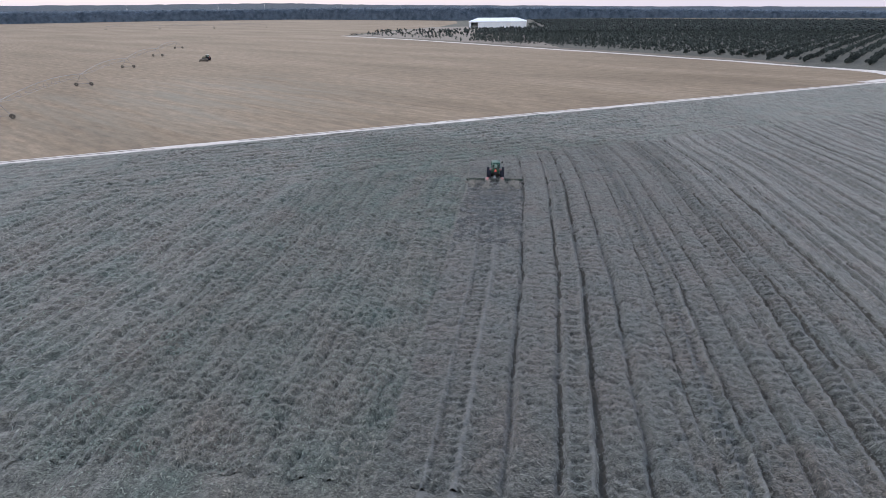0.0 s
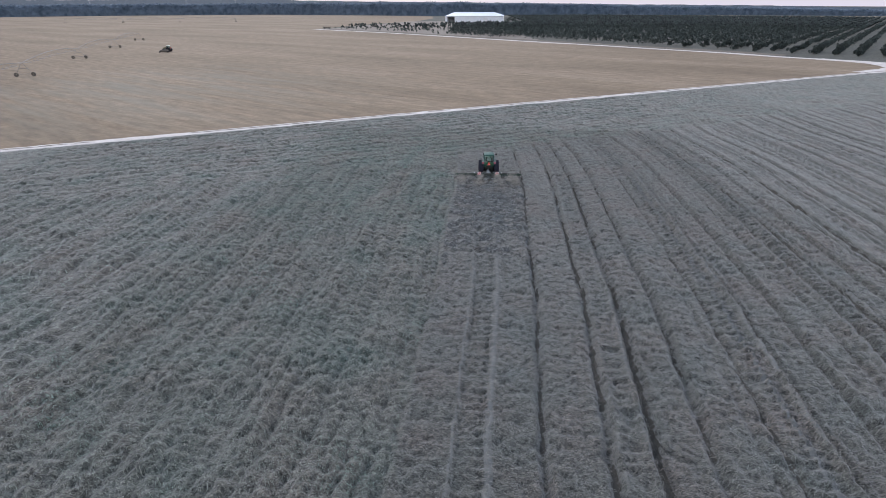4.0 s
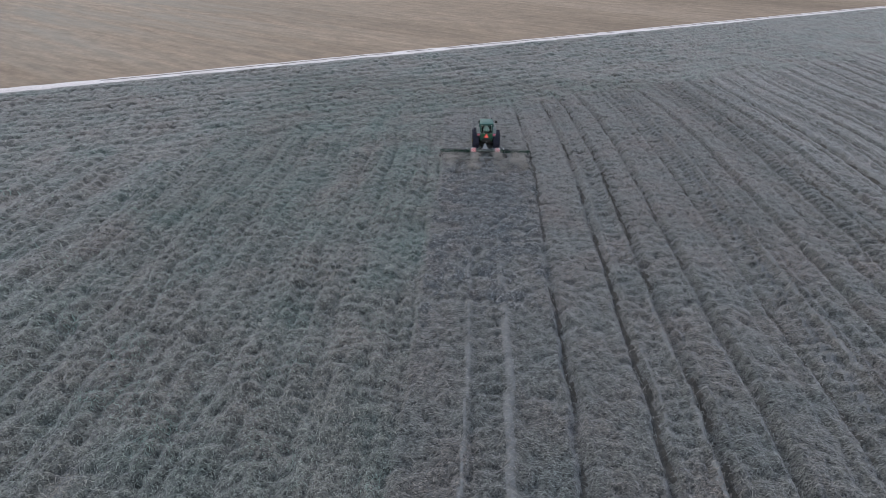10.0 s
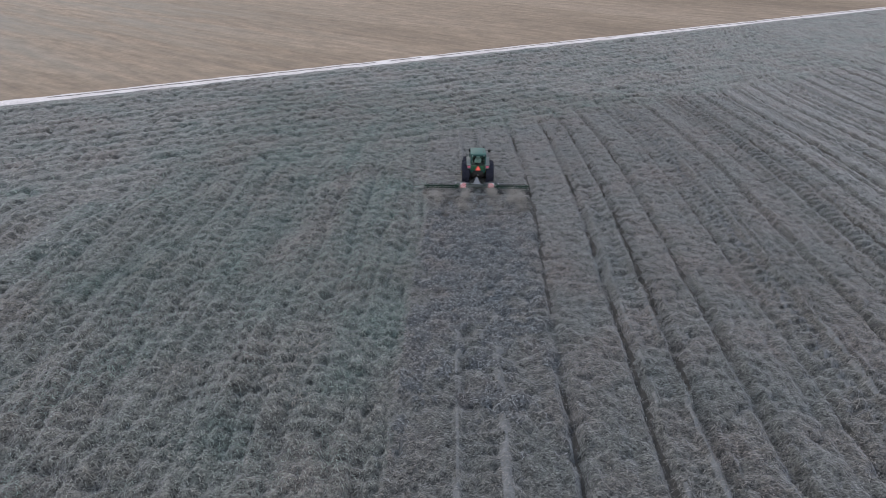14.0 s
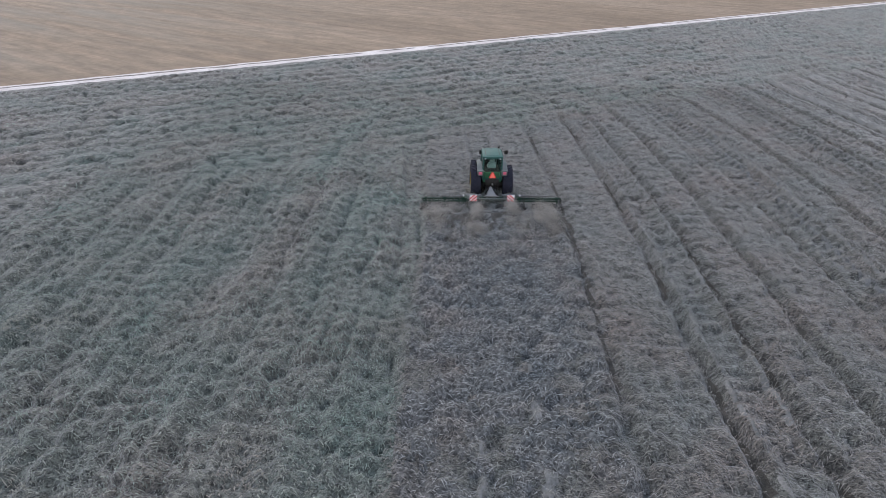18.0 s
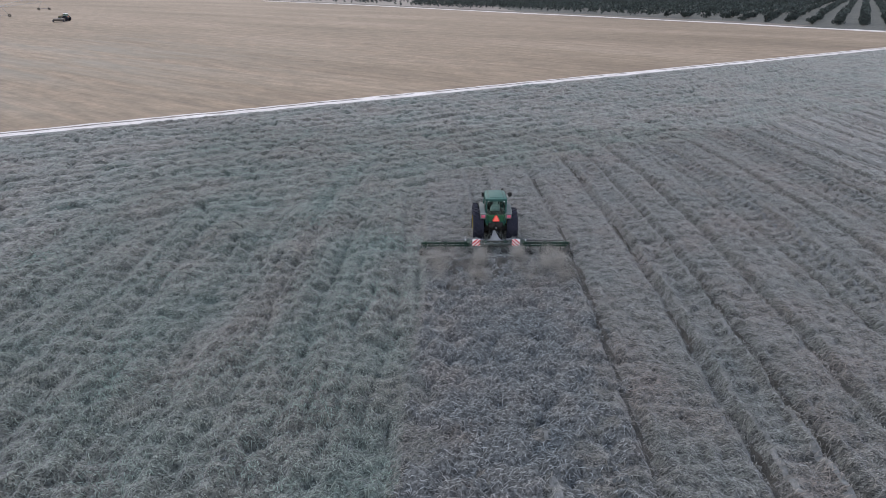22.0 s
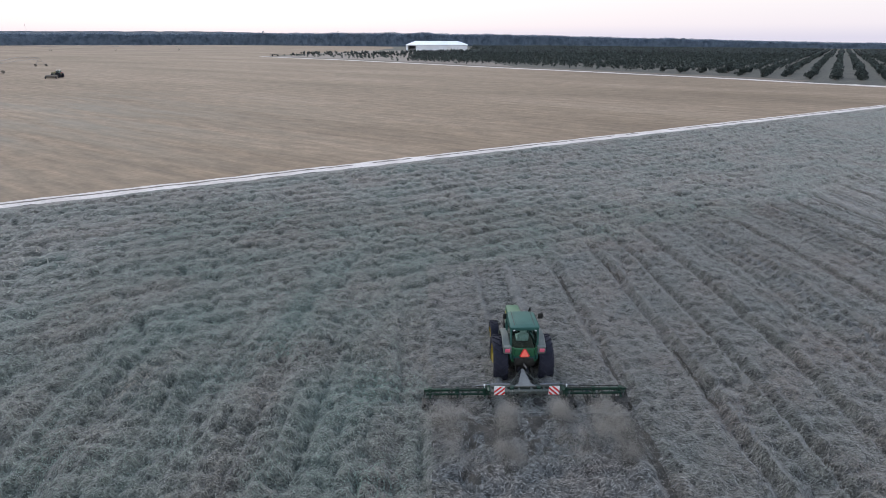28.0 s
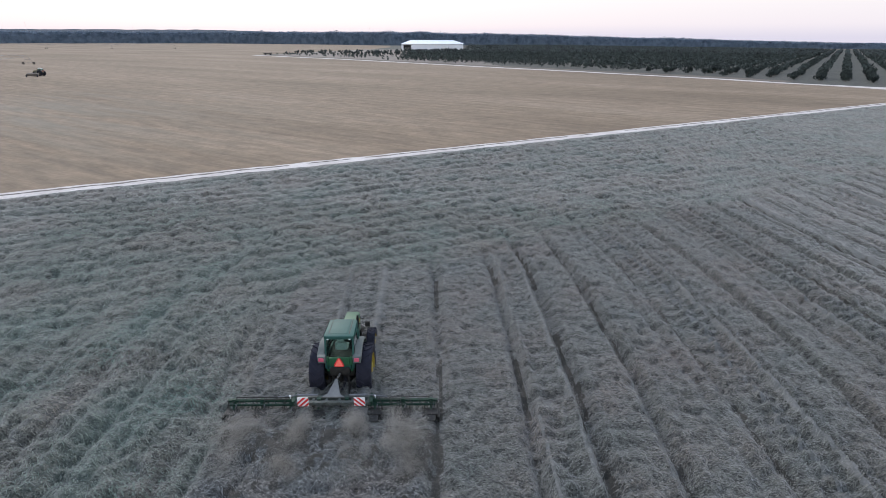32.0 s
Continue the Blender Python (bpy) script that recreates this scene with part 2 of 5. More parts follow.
def weedy(m, at, reach, colour, share, turn, scale):
    """Growth of another colour in streaks over one stretch of a field."""
    n, l = m.node_tree.nodes, m.node_tree.links
    b = n["Principled BSDF"]
    was = b.inputs["Base Color"].links[0].from_socket
    g, d = n.new("ShaderNodeNewGeometry"), n.new("ShaderNodeVectorMath")
    d.operation = "DISTANCE"
    d.inputs[1].default_value = at
    l.new(g.outputs["Position"], d.inputs[0])
    far = n.new("ShaderNodeMapRange")
    far.inputs["From Min"].default_value, far.inputs["From Max"].default_value = reach
    far.inputs["To Min"].default_value, far.inputs["To Max"].default_value = share
    l.new(d.outputs["Value"], far.inputs["Value"])
    mp = n.new("ShaderNodeMapping")
    mp.vector_type = "TEXTURE"
    mp.inputs["Scale"].default_value = (*scale, 1)
    mp.inputs["Rotation"].default_value = (0, 0, radians(turn))
    l.new(g.outputs["Position"], mp.inputs["Vector"])
    q = n.new("ShaderNodeTexNoise")
    q.inputs["Scale"].default_value, q.inputs["Detail"].default_value = 0.22, 5
    l.new(mp.outputs[0], q.inputs["Vector"])
    r = n.new("ShaderNodeMapRange")
    r.inputs["From Min"].default_value, r.inputs["From Max"].default_value = 0.36, 0.74
    l.new(q.outputs["Fac"], r.inputs["Value"])
    k = n.new("ShaderNodeMath")
    k.operation = "MULTIPLY"
    l.new(far.outputs[0], k.inputs[0])
    l.new(r.outputs[0], k.inputs[1])
    mix = n.new("ShaderNodeMixRGB")
    mix.inputs[2].default_value = (*colour, 1)
    l.new(k.outputs[0], mix.inputs[0])
    l.new(was, mix.inputs[1])
    l.new(mix.outputs[0], b.inputs["Base Color"])


weedy(M_TAN, (-80, 130, 0), (20, 70), (0.178, 0.168, 0.136), (0.75, 0.06), -35, (9, 1))
weedy(M_STRAW, (-4, 60, 0), (6, 20), (0.160, 0.290, 0.245), (0.66, 0.08), 85, (3, 1))
weedy(M_VINE_SHADE, (-4, 60, 0), (6, 20), (0.050, 0.090, 0.074), (0.66, 0.08), 85, (3, 1))


def let_light_through(m, share):
    """Thin dry stems and leaves pass some light."""
    n, l = m.node_tree.nodes, m.node_tree.links
    b, out = n["Principled BSDF"], n["Material Output"]
    t, mix = n.new("ShaderNodeBsdfTranslucent"), n.new("ShaderNodeMixShader")
    l.new(b.inputs["Base Color"].links[0].from_socket, t.inputs["Color"])
    mix.inputs[0].default_value = share
    l.new(b.outputs[0], mix.inputs[1])
    l.new(t.outputs[0], mix.inputs[2])
    l.new(mix.outputs[0], out.inputs["Surface"])


let_light_through(M_STRAW, 0.45)
let_light_through(M_LSTRAW, 0.4)
let_light_through(M_CSTRAW, 0.42)
let_light_through(M_LEAF, 0.2)
let_light_through(M_DUST, 0.5)
# High share lifts and flattens the woods' tones, imitating haze.
let_light_through(M_HAZE_WOODS, 0.55)


# ---- mesh helpers ----
def mesh_from(name, verts, faces, mat):
    me = bpy.data.meshes.new(name)
    me.from_pydata(verts, [], faces)
    me.materials.append(mat)
    return me


def mesh_np(name, verts, tris_or_quads, mat, smooth=False):
    """A mesh from numpy arrays: verts (n, 3) and faces (m, k)."""
    v, f = np.asarray(verts, np.float32), np.asarray(tris_or_quads, np.int32)
    me = bpy.data.meshes.new(name)
    me.vertices.add(len(v))
    me.vertices.foreach_set("co", v.ravel())
    me.loops.add(f.size)
    me.loops.foreach_set("vertex_index", f.ravel())
    me.polygons.add(len(f))
    me.polygons.foreach_set("loop_start", np.arange(0, f.size, f.shape[1], dtype=np.int32))
    me.polygons.foreach_set("loop_total", np.full(len(f), f.shape[1], np.int32))
    if smooth:
        me.polygons.foreach_set("use_smooth", np.ones(len(f), bool))
    me.update(calc_edges=True)
    me.validate()
    me.materials.append(mat)
    return me


def part(name, bm, mat, parent=None, label=""):
    """Links a bmesh as one mesh object under a thing or part."""
    me = bpy.data.meshes.new(name)
    bm.to_mesh(me)
    bm.free()
    me.materials.append(mat)
    ob = new(name, me)
    ob.parent = parent
    if label:
        ob["label"] = label
    return ob


def hash2(ix, iy, seed):
    h = (ix.astype(np.int64) * 374761393 + iy.astype(np.int64) * 668265263 + seed * 1442695041) & 0x7FFFFFFF
    h = ((h ^ (h >> 13)) * 1274126177) & 0x7FFFFFFF
    return ((h ^ (h >> 16)) & 0xFFFF) / 65535.0


def vnoise(x, y, seed=0):
    """Value noise, 0 to 1."""
    ix, iy = np.floor(x), np.floor(y)
    fx, fy = x - ix, y - iy
    fx, fy = fx * fx * (3 - 2 * fx), fy * fy * (3 - 2 * fy)
    a, b = hash2(ix, iy, seed), hash2(ix + 1, iy, seed)
    c, d = hash2(ix, iy + 1, seed), hash2(ix + 1, iy + 1, seed)
    return (a * (1 - fx) + b * fx) * (1 - fy) + (c * (1 - fx) + d * fx) * fy


def clumps(x, y, seed=0, loose=0.9):
    """Rounded tufts: height from the nearest of jittered cell centres, 0 to 1."""
    ix, iy = np.floor(x), np.floor(y)
    best = np.full(x.shape, 9.0)
    for dx in (-1, 0, 1):
        for dy in (-1, 0, 1):
            cx = ix + dx + 0.45 - loose / 2 + hash2(ix + dx, iy + dy, seed) * loose
            cy = iy + dy + 0.45 - loose / 2 + hash2(ix + dx, iy + dy, seed + 7) * loose
            best = np.minimum(best, (x - cx) ** 2 + (y - cy) ** 2)
    return np.sqrt(np.clip(1 - best / 0.62, 0, 1))


# ---- plan ----
ROAD_A, ROAD_B = 106.2, 0.5225          # sand road along the crop: y = A + B x
HEAD_A, HEAD_B = 70.0, 0.50            # end of the rows: y = A + B x
PASS, PASS_0 = 8.15, 4.2                # width of one pass of the implement, middle of the present one
TX, TY = 4.1, 60.6                      # rear axle of the working tractor
LANE = PASS / 4                          # one windrow
LIFT_0 = 41.0                            # where the freshly lifted, still dark vines begin
BOW = ((5, 10, 16, 20, 26, 31, 36, 44, 50, 60, 70, 76, 84), (4.0, 3.4, 2.9, 2.5, 1.9, 1.35, 1.1, 0.7, 0.4, 0.0, 0.1, 0.6, 1.2))
# marks left along each pass: pass, kind, offset from its middle, half width, height
MARKS = ((0, "ridge", 0.85, 0.26, 0.20), (0, "tread", 0.35, 0.28, 0.18), (0, "furrow", -0.80, 0.16, 0.12), (0, "ridge", -1.15, 0.16, 0.14), (0, "tread", -0.45, 0.2, 0.10),
         (1, "furrow", 1.25, 0.30, 0.42), (1, "ridge", 0.80, 0.18, 0.22), (1, "furrow", -0.95, 0.24, 0.34), (1, "ridge", -0.55, 0.15, 0.10), (1, "tread", 0.0, 0.45, 0.08),
         (2, "tread", 0.10, 0.34, 0.16), (2, "ridge", 1.00, 0.18, 0.28), (2, "furrow", 1.38, 0.20, 0.24), (2, "furrow", -1.05, 0.15, 0.18), (2, "ridge", 0.05, 0.12, 0.10),
         (3, "furrow", -0.35, 0.28, 0.42), (3, "ridge", -0.90, 0.18, 0.22), (3, "tread", 0.60, 0.34, 0.14), (3, "furrow", 1.45, 0.20, 0.26), (3, "ridge", 1.85, 0.15, 0.12))


def ground_z(x, y):
    """The land falls away gently to the east."""
    return -0.0095 * np.maximum(0, x - 170)


def furrow(d, half, depth):
    return -depth * np.exp(-((d / half) ** 2))


def lanes(x, y):
    """Offset from the middle of the pass, and the pass's number, along slightly bowed rows."""
    wob = 0.30 * (vnoise(x * 0.05, y * 0.11, 3) - 0.5) + 0.16 * (vnoise(x * 0.3, y * 0.7, 4) - 0.5)
    xs = x + wob + np.interp(y, *BOW) * np.clip(0.72 + 0.05 * (x - 2), 0.6, 1.0)
    k = np.floor((xs - PASS_0 + PASS / 2) / PASS)
    return xs, (xs - PASS_0 + PASS / 2) % PASS - PASS / 2, k


def lifted(x, y, k):
    """The strip that the implement has just turned over."""
    ragged = 0.6 * vnoise(x * 1.7, y * 1.5, 57) + 0.4 * vnoise(x * 5, y * 5, 58)
    side = PASS / 2 - np.abs(lanes(x, y)[1])
    return (k == 0) & (y < TY - 3.0) & (y > LIFT_0 + 22 * (ragged - 0.5)) & (side > 3.4 * (ragged - 0.28))


def marks(y, u, k, fresh):
    """Relief of the wheel marks, and how strongly a furrow or a ridge crest shows."""
    which = np.where(k < 1, k, (k - 1) % 3 + 1)
    shift = np.where(k > 3, 0.7 * (hash2(k, k * 0 + 9, 8) - 0.5), 0)
    lug = np.sin(y * 2 * np.pi / 0.62)
    z, dark, pale = np.zeros(u.shape), np.zeros(u.shape), np.zeros(u.shape)
    for p, kind, at, half, high in MARKS:
        w = np.exp(-(((u - at - shift) / np.where(k > 1, half * 1.35, half)) ** 2)) * (which == p) * ~fresh
        high = high * np.where(k > 1, 1.5, np.where(k == 1, 1.2, 1.0))
        if kind == "furrow":
            z -= high * w
            dark = np.maximum(dark, w * np.minimum(1, high * 3))
        elif kind == "ridge":
            z += high * w
            pale = np.maximum(pale, w * np.minimum(1, high * 5))
        else:
            z += high * 0.5 * lug * w
    return z, dark, pale


def row_end(x, y):
    """Distance beyond the ragged end of the rows, and from its straight line."""
    dist = (y - HEAD_A - HEAD_B * x) / math.hypot(1, HEAD_B)
    return dist + 3.0 * (vnoise(x * 0.25, y * 0.25, 41) - 0.5) + np.where(x < 0, 5 * (vnoise(x * 0.07, y * 0.07, 42) - 0.3), 0), dist


def field_z(x, y):
    """Height of the vine mat."""
    xs, u, k = lanes(x, y)
    tuft = clumps(x * 1.3, y * 1.3, 11)
    tuft2 = clumps(x * 3.0 + 5, y * 3.0, 12)
    rough = vnoise(x * 5, y * 5, 13)
    big = vnoise(x * 0.4, y * 0.4, 15)
    # undisturbed, bushy rows
    lane = np.cos((xs - PASS_0) / LANE * 2 * np.pi)
    sway = xs + 0.72 * (vnoise(xs * 0.4, y * 0.45, 18) - 0.5)
    plant = clumps(sway / LANE * 2 + 0.5, y * 1.55, 17, 0.62)
    row = np.sqrt(np.abs(np.sin(sway / LANE * 2 * np.pi)))
    bushy = 0.03 + (0.16 * row + 0.36 * plant * (0.6 + 0.4 * row) + 0.15 * tuft) * (0.6 + 0.7 * big) + 0.21 * tuft2 + 0.10 * rough - 0.10 * lane
    bushy += furrow((xs - PASS_0 + 0.9) % PASS - PASS / 2, 0.5, 0.30) + 0.12 * np.exp(-((((xs - PASS_0 + 2.0) % PASS - PASS / 2) / 0.5) ** 2))
    # combed rows
    fresh = lifted(x, y, k)
    patch = vnoise(x * 0.3, y * 0.12, 21)
    combed = 0.27 + 0.18 * tuft * (0.5 + patch) + 0.19 * tuft2 + 0.08 * rough
    edge_line = np.abs(u + 0.25) - PASS / 2
    combed += furrow(edge_line, 0.28, 0.50) * (0.6 + 0.6 * patch) * np.where((k < 2) & (y > LIFT_0) & (xs < PASS_0 + PASS), 0.55, 1.0) + 0.08 * np.exp(-(((edge_line + 0.45) / 0.22) ** 2))
    combed += furrow(np.abs(u) - LANE, 0.20, 0.30) * (0.35 + 0.9 * patch) * np.clip(k * 0.3, 0, 1)
    combed += marks(y, u, k, fresh)[0] + np.where(fresh, 0.16 * tuft - 0.05, 0)
    # headland rows along the road
    edge, dist = row_end(x, y)
    ridge = np.abs(np.cos(dist / 1.95 * np.pi + 1.5 * (vnoise(x * 0.1, y * 0.1, 31) - 0.5)))
    along, across = x * 0.886 + y * 0.463, dist
    lump = clumps(along * 1.25, across * 1.03, 33, 0.8)
    head = 0.05 + 0.19 * ridge + 0.40 * lump * (0.6 + 0.8 * big) + 0.15 * tuft2 + 0.07 * rough
    wh = 1 / (1 + np.exp(-edge * 1.6))
    wr = 1 / (1 + np.exp(-(xs - PASS_0 + PASS / 2) * 5))
    body = bushy * (1 - wr) + combed * wr
    z = body * (1 - wh) + head * wh
    rd = (ROAD_A + ROAD_B * x - 2.5 - y) / math.hypot(1, ROAD_B)
    return np.maximum(z, 0.02) * np.clip(rd / 2.6, 0, 1) + 0.015


def field_cover(x, y):
    """What lies on top: 0 vines, 1 dark soil with painted furrow shade, 2 pale wheel track, 3 freshly lifted vines, 4
    combed vines.
    """
    xs, u, k = lanes(x, y)
    edge = row_end(x, y)[0]
    on = (edge < -0.8) & (xs > PASS_0 - PASS / 2 + 0.2)
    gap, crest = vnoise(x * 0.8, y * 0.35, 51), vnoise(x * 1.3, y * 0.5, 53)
    fresh = lifted(x, y, k)
    dark, pale = marks(y, u, k, fresh)[1:]
    out = np.where(on, 4, 0).astype(np.int32)
    # Furrow lines take the soil colour, part of it imitating their shade.
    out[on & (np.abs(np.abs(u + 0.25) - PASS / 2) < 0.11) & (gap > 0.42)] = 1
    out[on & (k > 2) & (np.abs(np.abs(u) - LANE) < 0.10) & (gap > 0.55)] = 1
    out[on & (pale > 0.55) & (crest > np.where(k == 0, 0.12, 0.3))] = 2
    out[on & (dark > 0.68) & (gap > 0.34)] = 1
    out[on & fresh] = 3
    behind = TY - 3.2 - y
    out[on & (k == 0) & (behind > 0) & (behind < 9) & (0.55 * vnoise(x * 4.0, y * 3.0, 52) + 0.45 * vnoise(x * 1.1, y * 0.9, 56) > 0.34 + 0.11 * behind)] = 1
    return out


def grid_mesh(name, xs, ys, height, mat, keep=None, cover=None, more=()):
    X, Y = np.meshgrid(xs, ys)
    Z = height(X, Y)
    n, m = len(ys), len(xs)
    idx = np.arange(n * m).reshape(n, m)
    q = np.stack([idx[:-1, :-1], idx[:-1, 1:], idx[1:, 1:], idx[1:, :-1]], -1).reshape(-1, 4)
    if keep is not None:
        cx = (X[:-1, :-1] + X[1:, 1:]).ravel() / 2
        cy = (Y[:-1, :-1] + Y[1:, 1:]).ravel() / 2
        q = q[keep(cx, cy)]
    v = np.stack([X.ravel(), Y.ravel(), Z.ravel()], -1)
    used = np.unique(q)
    remap = np.zeros(len(v), np.int64)
    remap[used] = np.arange(len(used))
    me = mesh_np(name, v[used], remap[q], mat, True)
    if cover is not None:
        for m2 in more:
            me.materials.append(m2)
        mid = v[q].mean(1)
        me.polygons.foreach_set("material_index", cover(mid[:, 0], mid[:, 1]))
    return me


# ---- ground and fields ----
def build_ground():
    xs = np.r_[-5000, -3000, np.arange(-2000, 0, 200), 0, 100, 170, 300, 500, 800, 1200, 1800, 3000, 5000.0]
    ys = np.r_[-3000, -1000, -300, 0, 200, 400, 700, 1000, 1500, 2200, 3200, 5000.0]
    ob = new("ground", grid_mesh("ground", xs, ys, lambda x, y: ground_z(x, y) - 0.06, M_GROUND))
    tagged(ob, "flat grassy earth that runs out to the horizon", "ground", kind="structure")


NEAR = (-22.0, 34.0, 6.0, 84.0)


def build_crop():
    below = lambda x, y: y < ROAD_A + ROAD_B * x - 1.2
    xs, ys = np.arange(NEAR[0], NEAR[1] + 0.01, 0.13), np.arange(NEAR[2], NEAR[3] + 0.01, 0.145)
    a = new("crop_field", grid_mesh("crop_field", xs, ys, field_z, M_VINE_SHADE, below, field_cover, (M_SOIL_SHADE, M_TRACK, M_LIFTED_SHADE, M_COMB_SHADE)))
    tagged(a, "grey-green mat of dried vines in long rows", "crop field", kind="structure")
    for x0, x1, y0, y1, dx, dy in ((-130, -56, -16, 80, 0.36, 0.4), (-56, NEAR[0] + 0.2, -4, 98, 0.165, 0.185), (NEAR[1] - 0.2, 60, -4, 138, 0.14, 0.42), (60, 150, -4, 186, 0.22, 0.8), (NEAR[0], NEAR[1], NEAR[3] - 0.2, 126, 0.19, 0.21), (NEAR[0], NEAR[1], -16, NEAR[2], 0.4, 0.5), (-130, NEAR[0], -60, -16, 1.3, 1.3), (NEAR[0], NEAR[1], -60, -16, 1.3, 1.3), (NEAR[1], 150, -60, -4, 1.3, 1.3), (-56, NEAR[0], -16, -4, 0.6, 0.6), (-260, -130, -60, 40, 1.6, 1.6), (150, 260, -60, 200, 1.6, 1.6)):
        xs, ys = np.linspace(x0, x1, int((x1 - x0) / dx) + 1), np.linspace(y0, y1, int((y1 - y0) / dy) + 1)
        b = new("crop_field_outer", grid_mesh("crop_field_outer", xs, ys, field_z, M_VINE_SHADE, below, field_cover, (M_SOIL_SHADE, M_TRACK, M_LIFTED_SHADE, M_COMB_SHADE)))
        tagged(b, "outer part of the grey-green vine field", "crop field", kind="structure")


def build_straw():
    """Loose dry vine strands over the crop, finest where the camera comes nearest."""
    rs = np.random.RandomState(4)

    def lay(n, x0, x1, y0, y1, width, long, fade, single=False, hole=None):
        x, y = rs.uniform(x0, x1, n), rs.uniform(y0, y1, n)
        ok = (y < ROAD_A + ROAD_B * x - 2.6) & (rs.rand(n) < np.array([1.0, 0.12, 0.75, 0.75, 1.0])[field_cover(x, y)])
        ok &= rs.rand(n) < np.clip((field_z(x, y) - 0.12 - 0.04 * (x < 0)) / 0.30, 0.08, 1)
        rim = np.minimum(np.minimum(x - x0, x1 - x), np.minimum(y - y0, y1 - y))
        ok &= rs.rand(n) < np.clip(rim / fade, 0, 1)
        if hole:
            inner = np.minimum(np.minimum(x - hole[0], hole[1] - x), np.minimum(y - hole[2], hole[3] - y))
            ok &= rs.rand(n) > np.clip(inner / hole[4], 0, 1)
        x, y = x[ok], y[ok]
        n = len(x)
        swirl = 5 * vnoise(x * 0.9, y * 0.9, 61)
        xs, _, k = lanes(x, y)
        laid = (xs > PASS_0 - PASS / 2) & (row_end(x, y)[0] < 0)
        a = np.where(laid, 0.9 * (vnoise(x * 1.5, y * 1.5, 62) - 0.5) + np.pi * (rs.rand(n) < 0.5) + rs.normal(0, 0.55, n), swirl + rs.normal(0, 1.3, n))
        ln = np.where(laid, 1.0, 0.8) * long * rs.uniform(0.5, 1.25, n)
        w = width * rs.uniform(0.6, 1.4, n)
        z = field_z(x, y)
        dx, dy = np.cos(a), np.sin(a)
        tx, ty = x + dx * ln + rs.normal(0, 0.04, n), y + dy * ln + rs.normal(0, 0.04, n)
        tz = field_z(tx, ty) + rs.uniform(0.0, 0.08, n)
        ox, oy = -dy * w / 2, dx * w / 2
        if single:
            v = np.stack([np.stack([x + ox, y + oy, z + 0.05], -1), np.stack([x - ox, y - oy, z + 0.03], -1), np.stack([tx, ty, tz + 0.05], -1)], 1)
            return v.reshape(-1, 3), np.arange(n * 3).reshape(-1, 3), 2 * laid.astype(np.int32)
        mx, my = x + dx * ln * 0.5 + rs.normal(0, 0.04, n), y + dy * ln * 0.5 + rs.normal(0, 0.04, n)
        mz = np.maximum(field_z(mx, my), z) + rs.uniform(0.01, 0.10, n)
        v = np.stack([np.stack([x, y, z], -1), np.stack([mx - ox, my - oy, mz], -1), np.stack([mx + ox, my + oy, mz], -1), np.stack([tx, ty, tz], -1)], 1)
        i = np.arange(n)[:, None] * 4
        turned = np.where(laid, np.where(lifted(x, y, k), 1, 2), 0).astype(np.int32)
        return v.reshape(-1, 3), np.concatenate([i + [0, 1, 2], i + [2, 1, 3]]), np.r_[turned, turned]

    vs, fs, ms, base = [], [], [], 0
    for v, f, m in (lay(245000, -24, 36, 4, 50, 0.026, 0.215, 4),
                 lay(360000, -22, 34, 44, 86, 0.0205, 0.175, 4),
                 lay(270000, -88, 122, -4, 170, 0.092, 0.29, 6, True, (-22, 34, 8, 82, 5))):
        vs.append(v)
        fs.append(f + base)
        ms.append(m)
        base += len(v)
    me = mesh_np("dry_vines", np.concatenate(vs), np.concatenate(fs), M_STRAW)
    me.materials.append(M_LSTRAW)
    me.materials.append(M_CSTRAW)
    me.polygons.foreach_set("material_index", np.concatenate(ms))
    ob = new("dry_vines", me)
    tagged(ob, "tangle of thin dry grey vine strands lying on the field", "dry vines", kind="stuff")


ROAD2 = [(150, 187), (138, 202), (119, 219), (106, 236), (90, 251), (63, 279), (39, 301), (12, 328), (-20, 361), (-60, 401), (-126, 457)]


def strip(points, half, z):
    """Quads along a polyline; half is the half width, z the height at its middle and edges."""
    v, f = [], []
    for i, (x, y) in enumerate(points):
        a, b = points[max(i - 1, 0)], points[min(i + 1, len(points) - 1)]
        d = Vector((b[0] - a[0], b[1] - a[1], 0)).normalized()
        n = Vector((-d.y, d.x, 0))
        for s, h in ((-1, 0), (-0.45, z * 0.6), (0, z), (0.45, z * 0.6), (1, 0)):
            wob = half * (1 + (0.22 * noise.noise((x * 0.11, y * 0.11, s)) + 0.30 * noise.noise((x * 0.55, y * 0.55, s)) if abs(s) == 1 else 0))
            v.append((x + n.x * s * wob, y + n.y * s * wob, h + 0.02 + float(ground_z(x, y))))
    for i in range(len(points) - 1):
        for k in range(4):
            f.append((i * 5 + k, i * 5 + k + 1, i * 5 + k + 6, i * 5 + k + 5))
    return v, f


def resample(points, step):
    out = []
    for (x0, y0), (x1, y1) in zip(points, points[1:]):
        n = max(1, int(math.hypot(x1 - x0, y1 - y0) / step))
        out += [(x0 + (x1 - x0) * i / n, y0 + (y1 - y0) * i / n) for i in range(n)]
    return out + [points[-1]]


